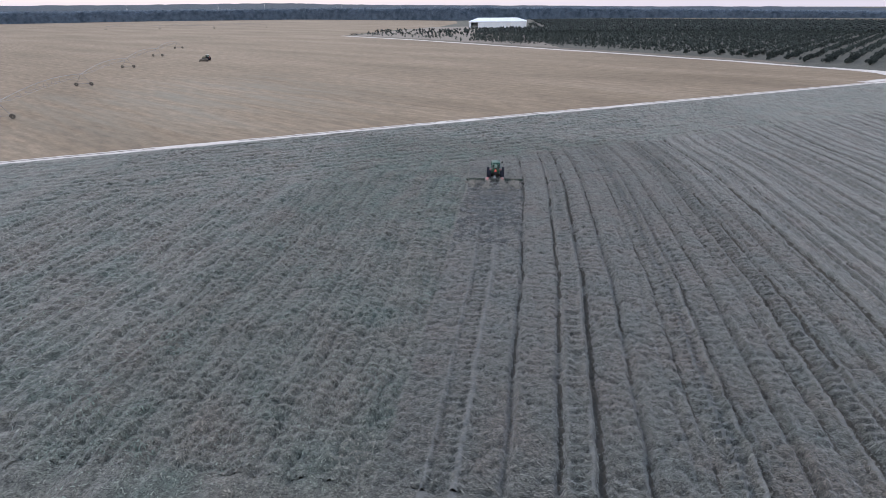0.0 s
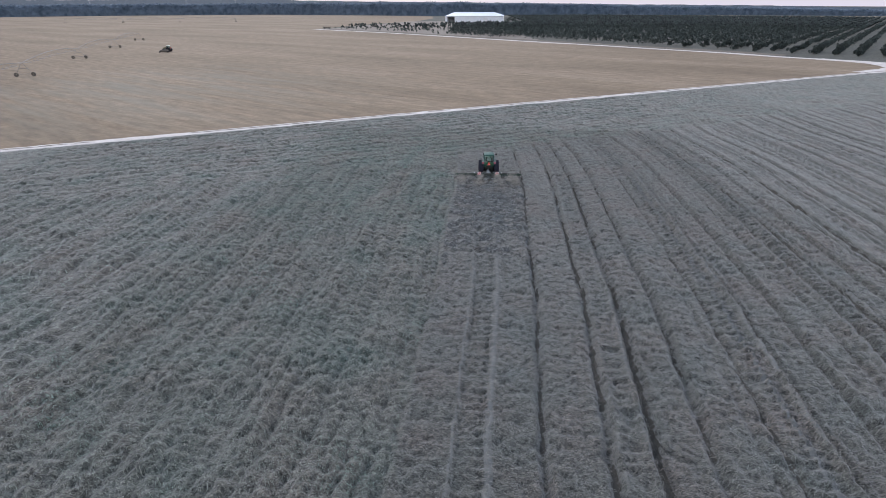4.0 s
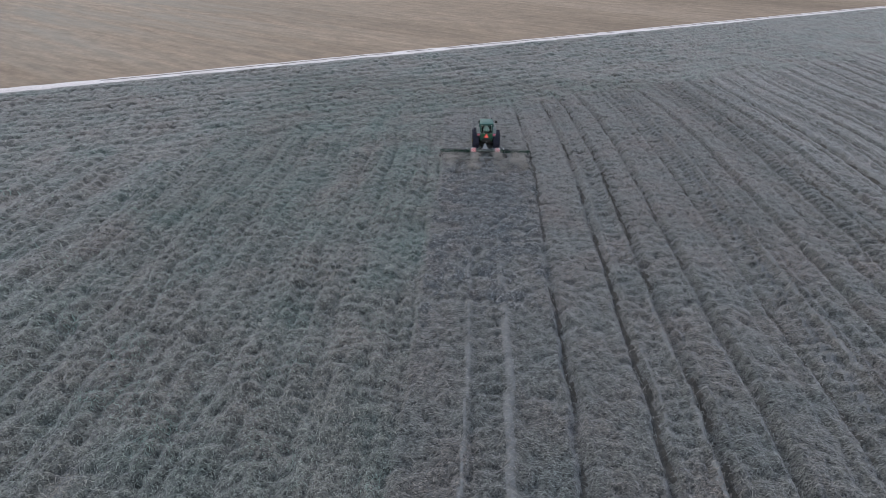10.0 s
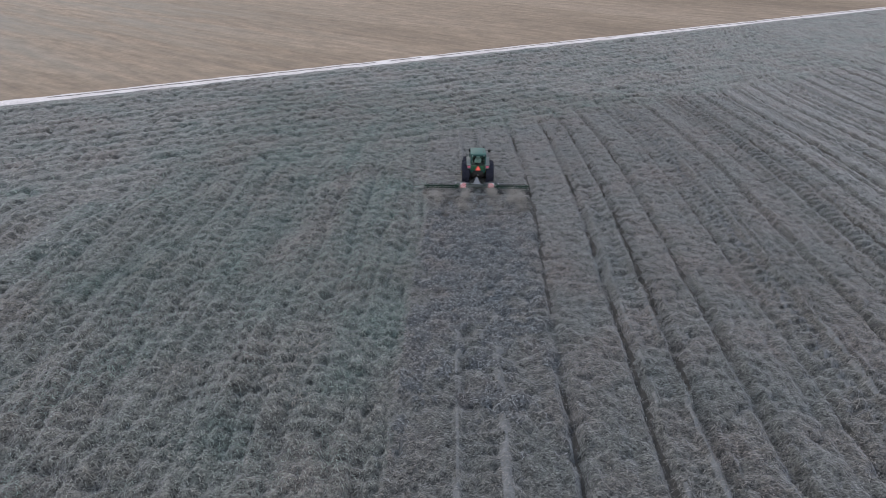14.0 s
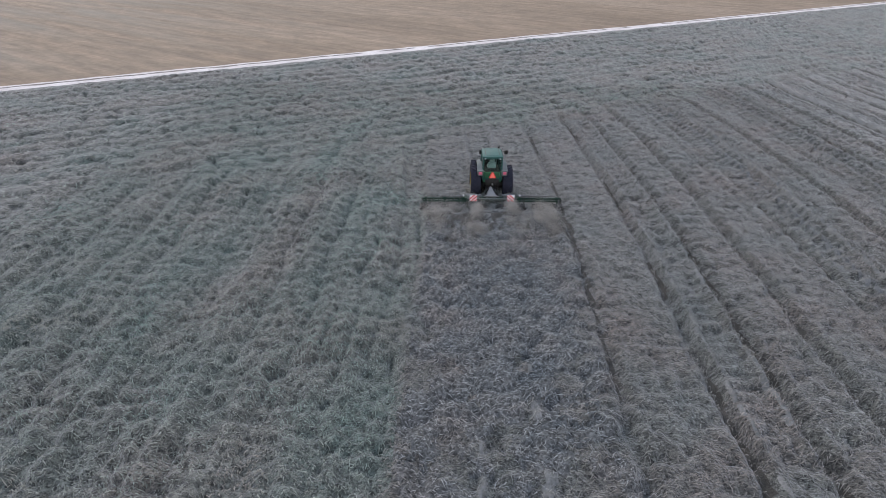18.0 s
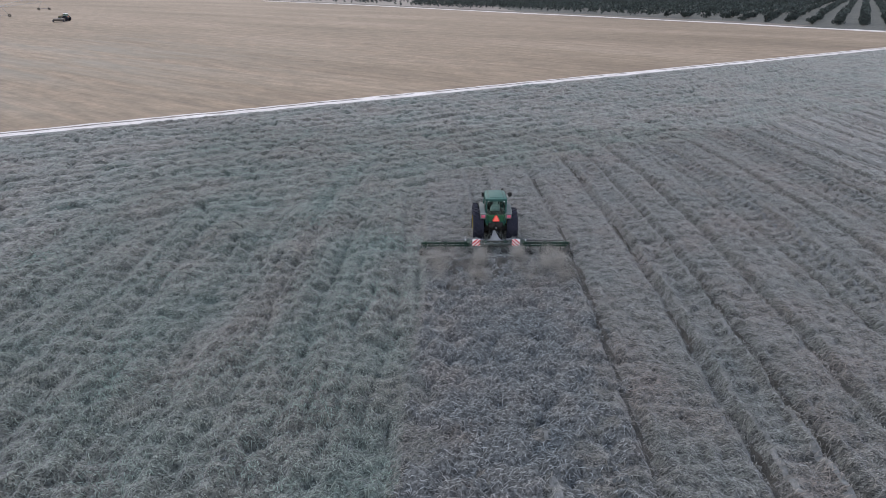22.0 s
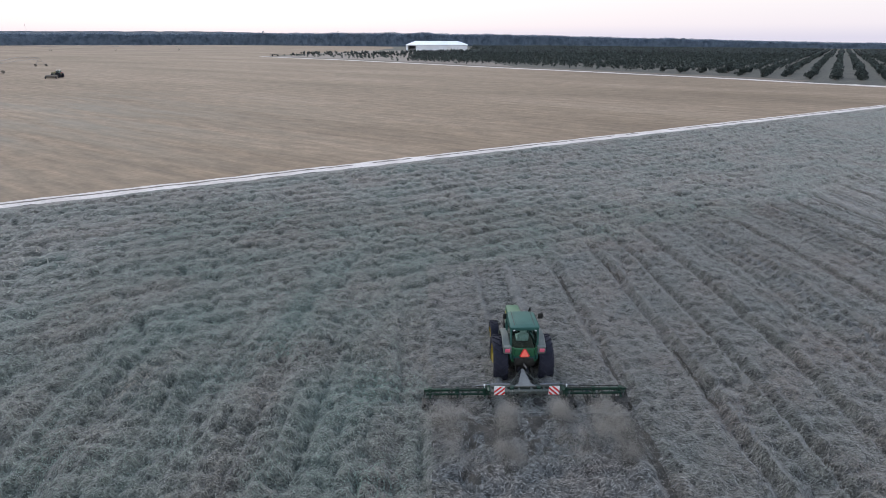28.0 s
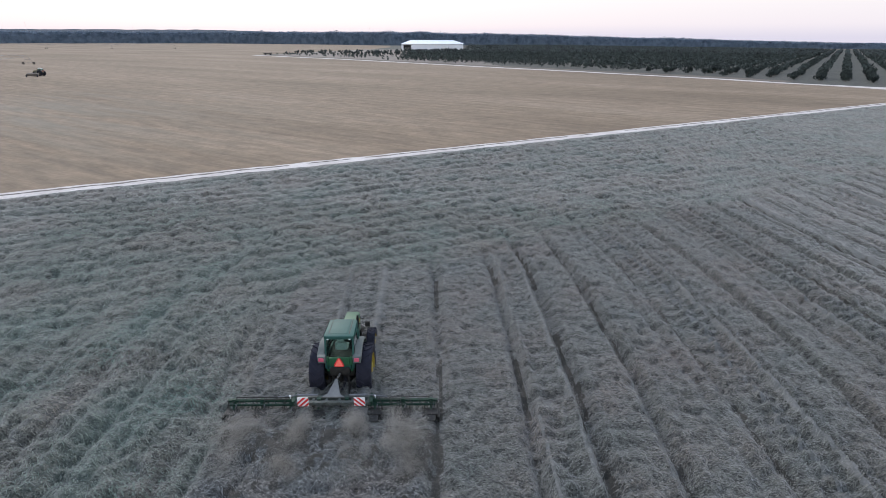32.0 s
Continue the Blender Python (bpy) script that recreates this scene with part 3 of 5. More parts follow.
def build_roads():
    line = [(float(x), ROAD_A + ROAD_B * x) for x in np.r_[np.arange(-400, -130, 3), np.arange(-130, 152.5, 0.7)]]
    tagged(new("sand_road", mesh_from("sand_road", *strip(line, 1.15, 0.05), M_SAND)), "pale sandy farm road along the crop", "road", kind="structure")
    v, f = [], []
    for x in np.arange(-130, 150, 0.5):
        much = noise.noise((x * 0.05, 3.3, 0)) + 0.5 * noise.noise((x * 0.31, 5.1, 0)) + 0.003 * x + 0.22
        on = much > 0
        w = min(1, 0.35 + 2 * much) * (0.14 + 0.42 * abs(noise.noise((x * 0.7, 1.1, 0)))) if on else 0.01
        y, h = ROAD_A + ROAD_B * x + 0.1 + 0.22 * noise.noise((x * 0.4, 9.7, 0)), 0.13 + 0.06 * noise.noise((x * 1.3, 7, 0)) if on else 0.0
        v += [(x, y - w * 1.6, 0.02), (x, y, h), (x, y + w * 1.6, 0.02)]
        if len(v) > 3:
            i = len(v) - 6
            f += [(i, i + 1, i + 4, i + 3), (i + 1, i + 2, i + 5, i + 4)]
    tagged(new("road_grass", mesh_from("road_grass", v, f, M_VERGE)), "low dry grass between the ruts of the sandy road", "grass", kind="stuff")
    bend = [(118, 168.5), (130, 175.5), (136, 181), (138.5, 187), (138.5, 195), (135, 203), (129, 210)]
    tagged(new("road_junction", mesh_from("road_junction", *strip(resample(bend, 3), 3.0, 0.07), M_SAND)), "pale worn bend where two farm roads meet", "road", kind="structure")
    beside = [(x + 5.2, y + 5.2) for x, y in ROAD2]
    tagged(new("orchard_verge", mesh_from("orchard_verge", *strip(resample(beside[2:], 4), 4.6, 0.02), M_DIRT)), "bare brown earth between the sandy track and the orchard", "verge", kind="structure")
    tagged(new("orchard_road", mesh_from("orchard_road", *strip(resample(ROAD2, 5), 2.2, 0.05), M_SAND)), "pale sandy track along the orchard edge", "road", kind="structure")


def build_tan():
    pts = [(x, ROAD_A + ROAD_B * x) for x in (-900, -400, -130, 0, 146)] + ROAD2 + [(-100, 560), (-62, 640), (-50, 760), (-60, 870), (-150, 940), (-380, 1040), (-640, 1000), (-900, 850), (-1200, 500)]
    bm = bmesh.new()
    f = bm.faces.new([bm.verts.new((x, y, -0.02)) for x, y in pts])
    bmesh.ops.triangulate(bm, faces=[f])
    tagged(part("stubble_field", bm, M_TAN), "wide tan stubble field with faint mowing lines", "field", kind="structure")


build_ground()
build_tan()
build_crop()
build_straw()
build_roads()


# ---- woods and orchard ----
def blob_rows(centres, seed):
    """Vertices and faces of joined lumpy crowns, each a small rough ball of facets."""
    rs = np.random.RandomState(seed)
    bv = np.array([(1, 0, 0), (-1, 0, 0), (0, 1, 0), (0, -1, 0), (0, 0, 1), (0, 0, -1)], float)
    bf = np.array([(0, 2, 4), (2, 1, 4), (1, 3, 4), (3, 0, 4), (2, 0, 5), (1, 2, 5), (3, 1, 5), (0, 3, 5)])
    c = np.asarray(centres)
    n, k = len(c), len(bv)
    a = rs.uniform(0, 6.28, (n, 1))
    turned = np.stack([bv[:, 0] * np.cos(a) - bv[:, 1] * np.sin(a), bv[:, 0] * np.sin(a) + bv[:, 1] * np.cos(a), bv[:, 2] + 0 * a], -1)
    jit = 1 + rs.uniform(-0.35, 0.35, (n, k, 1))
    v = turned * jit * c[:, None, 3:6] + c[:, None, 0:3]
    f = bf[None] + (np.arange(n) * k)[:, None, None]
    return v.reshape(-1, 3), f.reshape(-1, 3)


def build_woods():
    """One lumpy leafy canopy sheet, rising from the fields' edge and running back."""
    edge = [(-2600, 300), (-1200, 620), (-900, 860), (-640, 1010), (-380, 1050), (-150, 950), (-60, 900), (150, 960), (500, 1000), (900, 1020), (1400, 1000), (2600, 700)]
    p = np.array(resample(edge, 2.2))
    along = np.r_[0, np.cumsum(np.hypot(*np.diff(p, axis=0).T))]
    out = p / np.hypot(p[:, 0], p[:, 1])[:, None]
    top = np.where(p[:, 0] < 0, 16.2, np.maximum(6.5, 15.2 - p[:, 0] * 0.0125))
    prof = [(9 * q, math.sin(q * 1.5) ** 0.8) for q in np.linspace(0, 1, 10)] + [(9 + 4.5 * k + 0.5 * k * k, 0.99) for k in range(1, 15)]
    S, B = np.meshgrid(along, [q[0] for q in prof], indexing="ij")
    F = np.array([q[1] for q in prof])[None] * np.ones_like(S)
    arc = B + 1.2 * F * 16
    lump = 2.6 * clumps(S / 7.5, arc / 6.0, 71) + 1.6 * clumps(S / 3.4, arc / 3.0, 72) + 2.2 * vnoise(S / 26, arc / 26, 73)
    back = B - (lump - 2.2) * (F < 0.97)
    X, Y = p[:, :1] + out[:, :1] * back, p[:, 1:] + out[:, 1:] * back
    Z = ground_z(X, Y) + F * (top[:, None] - 3.0) + np.minimum(F * 4, 1) * lump
    n, m = S.shape
    idx = np.arange(n * m).reshape(n, m)
    quads = np.stack([idx[:-1, :-1], idx[1:, :-1], idx[1:, 1:], idx[:-1, 1:]], -1).reshape(-1, 4)
    v = np.stack([X, Y, Z], -1).reshape(-1, 3)
    # the canopy behind, rising gently to the horizon
    p2 = np.array(resample(edge, 11.0))
    s2 = np.r_[0, np.cumsum(np.hypot(*np.diff(p2, axis=0).T))]
    S2, B2 = np.meshgrid(s2, np.r_[70, 85, 105, 130, 160, 200, 250, 320, 410, 520, 660, 840, 1060, 1300, 1600, 2000.0], indexing="ij")
    o2 = p2 / np.hypot(p2[:, 0], p2[:, 1])[:, None]
    X2, Y2 = p2[:, :1] + o2[:, :1] * B2, p2[:, 1:] + o2[:, 1:] * B2
    T2 = np.where(p2[:, :1] < 0, 15.5, np.maximum(6.0, 14.4 - p2[:, :1] * 0.0125))
    Z2 = ground_z(p2[:, :1] + np.maximum(X2 - p2[:, :1], 0), 0) + T2 + 0.010 * B2 * np.clip(-p2[:, :1] / 400, 0, 1) + 3.5 * (vnoise(S2 / 14, B2 / 14, 74) - 0.5) + 4 * (vnoise(S2 / 90, B2 / 90, 75) - 0.5)
    n2, m2 = S2.shape
    i2 = np.arange(n2 * m2).reshape(n2, m2)
    q2 = np.stack([i2[:-1, :-1], i2[1:, :-1], i2[1:, 1:], i2[:-1, 1:]], -1).reshape(-1, 4)
    v2 = np.stack([X2, Y2, Z2], -1).reshape(-1, 3)
    tris = np.concatenate([quads[:, [0, 1, 2]], quads[:, [0, 2, 3]], q2[:, [0, 1, 2]] + len(v), q2[:, [0, 2, 3]] + len(v)])
    # sprays of leaves that roughen the front and the tops
    rs = np.random.RandomState(31)
    spray = 90000
    g = v.reshape(n, m, 3)[rs.randint(0, n, spray), rs.randint(2, 15, spray)] + rs.normal(0, 1, (spray, 3)) * (1.4, 1.4, 0.6)
    leaf = (rs.normal(0, 1, (spray, 3, 3)) * (1.0, 1.0, 0.6) * rs.uniform(0.5, 1.3, (spray, 1, 1)) + g[:, None] + (0, 0, 0.1)).reshape(-1, 3)
    first = len(v) + len(v2)
    tris = np.concatenate([tris, np.arange(spray * 3).reshape(-1, 3) + first])
    ob = new("far_woods", mesh_np("far_woods", np.concatenate([v, v2, leaf]), tris, M_HAZE_WOODS, True))
    tagged(ob, "band of far woodland along the horizon, blue haze painted into its leaves", "trees", kind="stuff")


build_woods()


# ---- shape helpers ----
def box(bm, x0, x1, y0, y1, z0, z1, bevel=0.0, m=None):
    """A block, with its edges rounded where bevel is given."""
    r = bmesh.ops.create_cube(bm, size=1)
    vs = r["verts"]
    bmesh.ops.transform(bm, matrix=Matrix.Translation(((x0 + x1) / 2, (y0 + y1) / 2, (z0 + z1) / 2)) @ Matrix.Diagonal((x1 - x0, y1 - y0, z1 - z0, 1)), verts=vs)
    if bevel:
        es = list({e for v in vs for e in v.link_edges})
        out = bmesh.ops.bevel(bm, geom=es, offset=bevel, segments=2, affect="EDGES", profile=0.6)
        vs = list({v for f in out["faces"] for v in f.verts} | {v for v in vs if v.is_valid})
    if m is not None:
        bmesh.ops.transform(bm, matrix=m, verts=vs)
    return vs


def rod(bm, a, b, r, segs=8, r2=None):
    """A round bar from a to b."""
    a, b = Vector(a), Vector(b)
    d = b - a
    m = Matrix.Translation((a + b) / 2) @ d.to_track_quat("Z", "Y").to_matrix().to_4x4()
    bmesh.ops.create_cone(bm, cap_ends=True, segments=segs, radius1=r, radius2=r if r2 is None else r2, depth=d.length, matrix=m)


def beam(bm, a, b, w, h):
    """A square bar from a to b."""
    a, b = Vector(a), Vector(b)
    d = b - a
    m = Matrix.Translation((a + b) / 2) @ d.to_track_quat("Y", "Z").to_matrix().to_4x4() @ Matrix.Diagonal((w, d.length, h, 1))
    bmesh.ops.create_cube(bm, size=1, matrix=m)


def lathe(bm, profile, segs, m=None):
    """Turns a profile of (radius, x) round the X axis."""
    rings = []
    for k in range(segs):
        a = 2 * math.pi * k / segs
        rings.append([bm.verts.new((x, r * math.sin(a), r * math.cos(a))) for r, x in profile])
    for k in range(segs):
        p, q = rings[k], rings[(k + 1) % segs]
        for i in range(len(profile) - 1):
            bm.faces.new((p[i], p[i + 1], q[i + 1], q[i]))
    if m is not None:
        bmesh.ops.transform(bm, matrix=m, verts=[v for r in rings for v in r])


def plate(bm, pts, thick, axis="y"):
    """A flat plate from an outline; thick is its depth along the axis."""
    vs = [bm.verts.new(p) for p in pts]
    f = bm.faces.new(vs)
    ext = bmesh.ops.extrude_face_region(bm, geom=[f])
    d = {"x": (thick, 0, 0), "y": (0, thick, 0), "z": (0, 0, thick)}[axis]
    bmesh.ops.translate(bm, vec=d, verts=[g for g in ext["geom"] if isinstance(g, bmesh.types.BMVert)])
    bmesh.ops.recalc_face_normals(bm, faces=bm.faces)


def smooth(ob, angle=40):
    for p in ob.data.polygons:
        p.use_smooth = True
    ob.data.set_sharp_from_angle(angle=radians(angle))
    return ob


def root(name, label, category, group=""):
    return tagged(new(name), label, category, group)


# ---- tractor ----
def wheel(parent, name, x, y, r, w, side, rim):
    """Tyre with chevron lugs; yellow dished rim and hub under it."""
    bm = bmesh.new()
    h = w / 2
    lathe(bm, [(r * 0.60, -h * 0.82), (r * 0.72, -h), (r * 0.90, -h * 0.98), (r * 0.955, -h * 0.72), (r * 0.965, 0), (r * 0.955, h * 0.72), (r * 0.90, h * 0.98), (r * 0.72, h), (r * 0.60, h * 0.82), (r * 0.60, -h * 0.82)], 36)
    n = 20
    for k in range(n):
        for s in (-1, 1):
            a = 2 * math.pi * (k + (0.5 if s > 0 else 0)) / n
            m = Matrix.Rotation(a, 4, "X") @ Matrix.Translation((s * h * 0.48, 0, r * 0.975)) @ Matrix.Rotation(s * radians(38), 4, "Z") @ Matrix.Diagonal((h * 1.15, r * 0.055, r * 0.055, 1))
            bmesh.ops.create_cube(bm, size=1, matrix=m)
    ob = smooth(part(name, bm, M_TYRE, parent, "black tyre with deep chevron lugs"), 30)
    ob.location = (x, y, r)
    bm = bmesh.new()
    o = side
    lathe(bm, [(r * 0.61, -o * h * 0.85), (r * 0.56, -o * h * 0.5), (r * 0.54, o * h * 0.1), (r * 0.35, o * h * 0.35), (r * 0.2, o * h * 0.55), (r * 0.2, o * h * 0.85), (0.02, o * h * 0.85)], 28)
    lathe(bm, [(r * 0.54, o * h * 0.1), (r * 0.56, o * h * 0.6), (r * 0.62, o * h * 0.9)], 28)
    for k in range(8):
        a = 2 * math.pi * k / 8
        rod(bm, (o * h * 0.5, r * 0.27 * math.sin(a), r * 0.27 * math.cos(a)), (o * h * 0.62, r * 0.27 * math.sin(a), r * 0.27 * math.cos(a)), 0.02, 6)
    smooth(part("rim", bm, rim, ob, "dished steel rim"), 35)
    return ob


def build_tractor(label, rims=None, top=None, body=None):
    """A row-crop tractor facing +y, its rear axle over the origin."""
    t = root("tractor", label, "tractor")
    for s in (-1, 1):
        wheel(t, "rear_wheel", s * 1.0, 0, 1.08, 0.64, s, rims or M_YELLOW)
        wheel(t, "front_wheel", s * 0.93, 2.65, 0.72, 0.40, s, rims or M_YELLOW)
    bm = bmesh.new()
    box(bm, -0.30, 0.30, -0.45, 1.5, 0.55, 1.15, 0.05)
    box(bm, -0.22, 0.22, 1.4, 3.0, 0.62, 1.05, 0.04)
    rod(bm, (-0.95, 0, 0.9), (0.95, 0, 0.9), 0.16, 16)
    rod(bm, (-0.9, 2.65, 0.64), (0.9, 2.65, 0.64), 0.09, 12)
    box(bm, -0.14, 0.14, -0.75, -0.4, 0.42, 0.56, 0.02)
    smooth(part("chassis", bm, M_DARK, t, "dark oily gearbox and axle housing"))
    # hood, narrowing to the nose
    bm = bmesh.new()
    vs = box(bm, -0.38, 0.38, 1.25, 3.35, 1.0, 1.72, 0.10)
    for v in vs:
        f = max(0, (v.co.y - 1.25) / 2.1)
        v.co.z -= 0.22 * f * (1 if v.co.z > 1.3 else 0)
        v.co.x *= 1 - 0.16 * f
    smooth(part("hood", bm, body or M_GREEN, t, "long green engine hood"))
    bm = bmesh.new()
    for s in (-1, 1):
        plate(bm, [(s * 0.385, 1.35, 1.48), (s * 0.345, 3.1, 1.34), (s * 0.345, 3.1, 1.39), (s * 0.385, 1.35, 1.53)], s * 0.012, "x")
    part("hood_stripe", bm, M_YELLOW, t, "thin yellow side stripe")
    bm = bmesh.new()
    box(bm, -0.27, 0.27, 3.32, 3.38, 1.02, 1.42, 0.02)
    for k in range(6):
        box(bm, -0.25, 0.25, 3.37, 3.395, 1.07 + k * 0.055, 1.09 + k * 0.055)
    part("grille", bm, M_DARK, t, "black front grille")
    bm = bmesh.new()
    box(bm, -0.35, 0.35, 3.2, 3.75, 0.7, 1.0, 0.04)
    smooth(part("front_weight", bm, M_DARK, t, "dark front ballast block"))
    # fenders hugging the wheels
    for s in (-1, 1):
        bm = bmesh.new()
        prev = None
        for k in range(13):
            a = radians(-46 + k * 8.5)
            r = 1.0 + (0.03 if 3 < k < 10 else 0)
            y, z = math.sin(a) * r * 1.06, 0.92 + math.cos(a) * r
            row = [bm.verts.new((s * 0.62, y, z - 0.05)), bm.verts.new((s * 0.66, y, z)), bm.verts.new((s * 0.90, y, z)), bm.verts.new((s * 0.94, y, z - 0.05)), bm.verts.new((s * 0.94, y * 0.97, z - 0.10)), bm.verts.new((s * 0.62, y * 0.97, z - 0.10))]
            if prev:
                for i in range(6):
                    bm.faces.new((prev[i], prev[(i + 1) % 6], row[(i + 1) % 6], row[i]))
            else:
                bm.faces.new(row)
            prev = row
        bm.faces.new(prev)
        bmesh.ops.recalc_face_normals(bm, faces=bm.faces)
        box(bm, s * 0.74 - 0.18, s * 0.74 + 0.18, -0.88, -0.55, 1.38, 1.66, 0.07)
        f = smooth(part("fender", bm, M_FENDER, t, "dusty grey-green rear fender"))
        bm = bmesh.new()
        box(bm, s * 0.75 - 0.11, s * 0.75 + 0.11, -0.92, -0.86, 1.44, 1.57, 0.03)
        part("tail_lamp", bm, M_PINK, f, "red tail lamp")
        bm = bmesh.new()
        for k in range(3):
            box(bm, s * 0.55, s * 0.95, 1.05, 1.3, 0.5 + 0.3 * k, 0.54 + 0.3 * k, 0.01)
        for q in (1.06, 1.28):
            rod(bm, (s * 0.57, q, 0.5), (s * 0.57, q, 1.25), 0.02)
        part("steps", bm, M_DARK, t, "black cab steps")
    # cab
    low = ((-0.58, -0.76), (0.58, -0.76), (0.74, 0.30), (0.60, 1.22), (-0.60, 1.22), (-0.72, 0.30))
    high = ((-0.58, -0.54), (0.58, -0.54), (0.64, 0.18), (0.54, 0.82), (-0.54, 0.82), (-0.62, 0.18))
    z0, z1 = 1.28, 2.52
    bm = bmesh.new()
    for (a, b), (c, d) in zip(low, high):
        beam(bm, (a, b, z0), (c, d, z1), 0.07, 0.07)
    for k in range(6):
        a, b, c, d = low[k], low[(k + 1) % 6], high[k], high[(k + 1) % 6]
        beam(bm, (*a, z0), (*b, z0), 0.08, 0.10)
        beam(bm, (*c, z1), (*d, z1), 0.06, 0.08)
    part("cab_frame", bm, body or M_ROOFG, t, "dull green cab pillars and rails")
    bm = bmesh.new()
    box(bm, -0.58, 0.58, -0.55, 1.18, 0.95, 1.30, 0.04)
    box(bm, -0.42, 0.42, -0.86, -0.52, 1.08, 1.27, 0.04)
    part("cab_floor", bm, body or M_DARK, t, "dark lower cab shell")
    bm = bmesh.new()
    box(bm, -0.44, 0.44, -0.82, -0.72, 1.30, 1.52, 0.04)
    for q in (-1, 1):
        box(bm, q * 0.50 - 0.05, q * 0.50 + 0.05, -0.80, -0.70, 1.16, 1.56, 0.03)
    part("rear_panel", bm, body or M_GREEN, t, "green panel below the rear window")
    for k, nm in ((0, "rear_window"), (1, "side_window"), (2, "side_window"), (3, "windscreen"), (4, "side_window"), (5, "side_window")):
        a, b, c, d = low[k], low[(k + 1) % 6], high[(k + 1) % 6], high[k]
        zl = z0 + 0.06
        bm = bmesh.new()
        f = (zl - z0) / (z1 - z0)
        q = [Vector((*a, z0)).lerp(Vector((*d, z1)), f), Vector((*b, z0)).lerp(Vector((*c, z1)), f), Vector((*c, z1)), Vector((*d, z1))]
        mid = sum(q, Vector()) / 4
        n = (q[1] - q[0]).cross(q[3] - q[0]).normalized() * 0.006
        vs = [bm.verts.new(mid + (p - mid) * 0.95 + n) for p in q] + [bm.verts.new(mid + (p - mid) * 0.95 - n) for p in q]
        bm.faces.new(vs[:4])
        bm.faces.new(vs[:3:-1])
        for i in range(4):
            bm.faces.new((vs[i], vs[4 + i], vs[4 + (i + 1) % 4], vs[(i + 1) % 4]))
        bmesh.ops.recalc_face_normals(bm, faces=bm.faces)
        part(nm, bm, M_GLASS, t).visible_shadow = False
    bm = bmesh.new()
    box(bm, -0.27, 0.27, -0.15, 0.35, 1.5, 1.62, 0.04)
    box(bm, -0.25, 0.25, -0.30, -0.12, 1.6, 2.05, 0.07)
    box(bm, -0.15, 0.15, -0.28, -0.14, 2.06, 2.30, 0.06)
    part("seat", bm, M_SEAT, t, "pale grey operator seat with headrest, empty")
    bm = bmesh.new()
    box(bm, -0.35, 0.35, 0.85, 1.08, 1.3, 1.75, 0.05)
    rod(bm, (0, 0.82, 1.72), (0, 0.62, 1.85), 0.03)
    box(bm, -0.55, 0.55, -0.50, 1.1, 1.305, 1.34)
    part("dashboard", bm, M_DARK, t, "dark dashboard and cab mat")
    bm = bmesh.new()
    vs = box(bm, -0.66, 0.66, -0.62, 0.86, 2.50, 2.74, 0.16)
    for v in vs:
        v.co.z -= 0.10 * max(0, v.co.y - 0.5) ** 2 + 0.16 * max(0, -0.2 - v.co.y) ** 2
        v.co.x *= 1 - 0.10 * max(0, v.co.y - 0.2)
    for s in (-1, 1):
        box(bm, s * 0.43 - 0.02, s * 0.43 + 0.02, -0.46, 0.80, 2.715, 2.735)
    box(bm, -0.36, 0.36, -0.44, 0.78, 2.715, 2.745, 0.012)
    roof = smooth(part("roof", bm, top or M_ROOFG, t, "rounded cab roof"))
    for s in (-1, 1):
        bm = bmesh.new()
        box(bm, s * 0.43 - 0.012, s * 0.43 + 0.012, -0.45, 0.79, 2.737, 2.742)
        part("roof_groove", bm, M_DARK, roof, "dark seam along the roof")
    for s in (-1, 1):
        bm = bmesh.new()
        box(bm, s * 0.46 - 0.04, s * 0.46 + 0.04, -0.645, -0.60, 2.50, 2.56, 0.015)
        part("work_lamp", bm, M_LAMP, roof, "small rear work lamp")
        bm = bmesh.new()
        reach = 1.0 if s > 0 else 0.62
        rod(bm, (s * 0.6, 1.0, 2.3), (s * (reach - 0.02), 1.05, 2.35), 0.018)
        box(bm, s * reach - 0.11, s * reach + 0.11, 1.02, 1.08, 2.08, 2.42, 0.03)
        part("mirror", bm, M_DARK, t, "black wing mirror on an arm")
    bm = bmesh.new()
    rod(bm, (0.52, 1.32, 1.2), (0.52, 1.32, 2.45), 0.06, 12)
    rod(bm, (0.52, 1.32, 2.45), (0.54, 1.24, 2.66), 0.045, 12)
    smooth(part("exhaust_pipe", bm, M_DARK, t, "dark upright exhaust pipe"))
    # slow-vehicle triangle
    bm = bmesh.new()
    plate(bm, [(-0.225, -0.94, 1.19), (-0.175, -0.94, 1.13), (0.175, -0.94, 1.13), (0.225, -0.94, 1.19), (0.05, -0.87, 1.50), (-0.05, -0.87, 1.50)], 0.02)
    sign = part("warning_triangle", bm, M_RED, t, "red border of the slow-vehicle triangle")
    bm = bmesh.new()
    plate(bm, [(-0.175, -0.946, 1.175), (0.175, -0.946, 1.175), (0.02, -0.882, 1.475), (-0.02, -0.882, 1.475)], -0.006)
    part("triangle_face", bm, M_SMV, sign, "bright orange-red triangle face")
    bm = bmesh.new()
    rod(bm, (0, -0.87, 0.9), (0, -0.87, 1.35), 0.02)
    rod(bm, (0, -0.87, 1.05), (0, -0.4, 1.05), 0.02)
    part("triangle_bracket", bm, M_DARK, t)
    for s in (-1, 1):
        bm = bmesh.new()
        rod(bm, (s * 0.28, -0.3, 0.6), (s * 0.42, -1.35, 0.55), 0.04)
        rod(bm, (s * 0.40, -1.0, 0.58), (s * 0.30, -0.55, 1.2), 0.03)
        rod(bm, (s * 0.24, -0.2, 1.15), (s * 0.30, -0.6, 1.22), 0.05)
        part("lift_arm", bm, M_DARK, t, "dark lower lift arm and its rod")
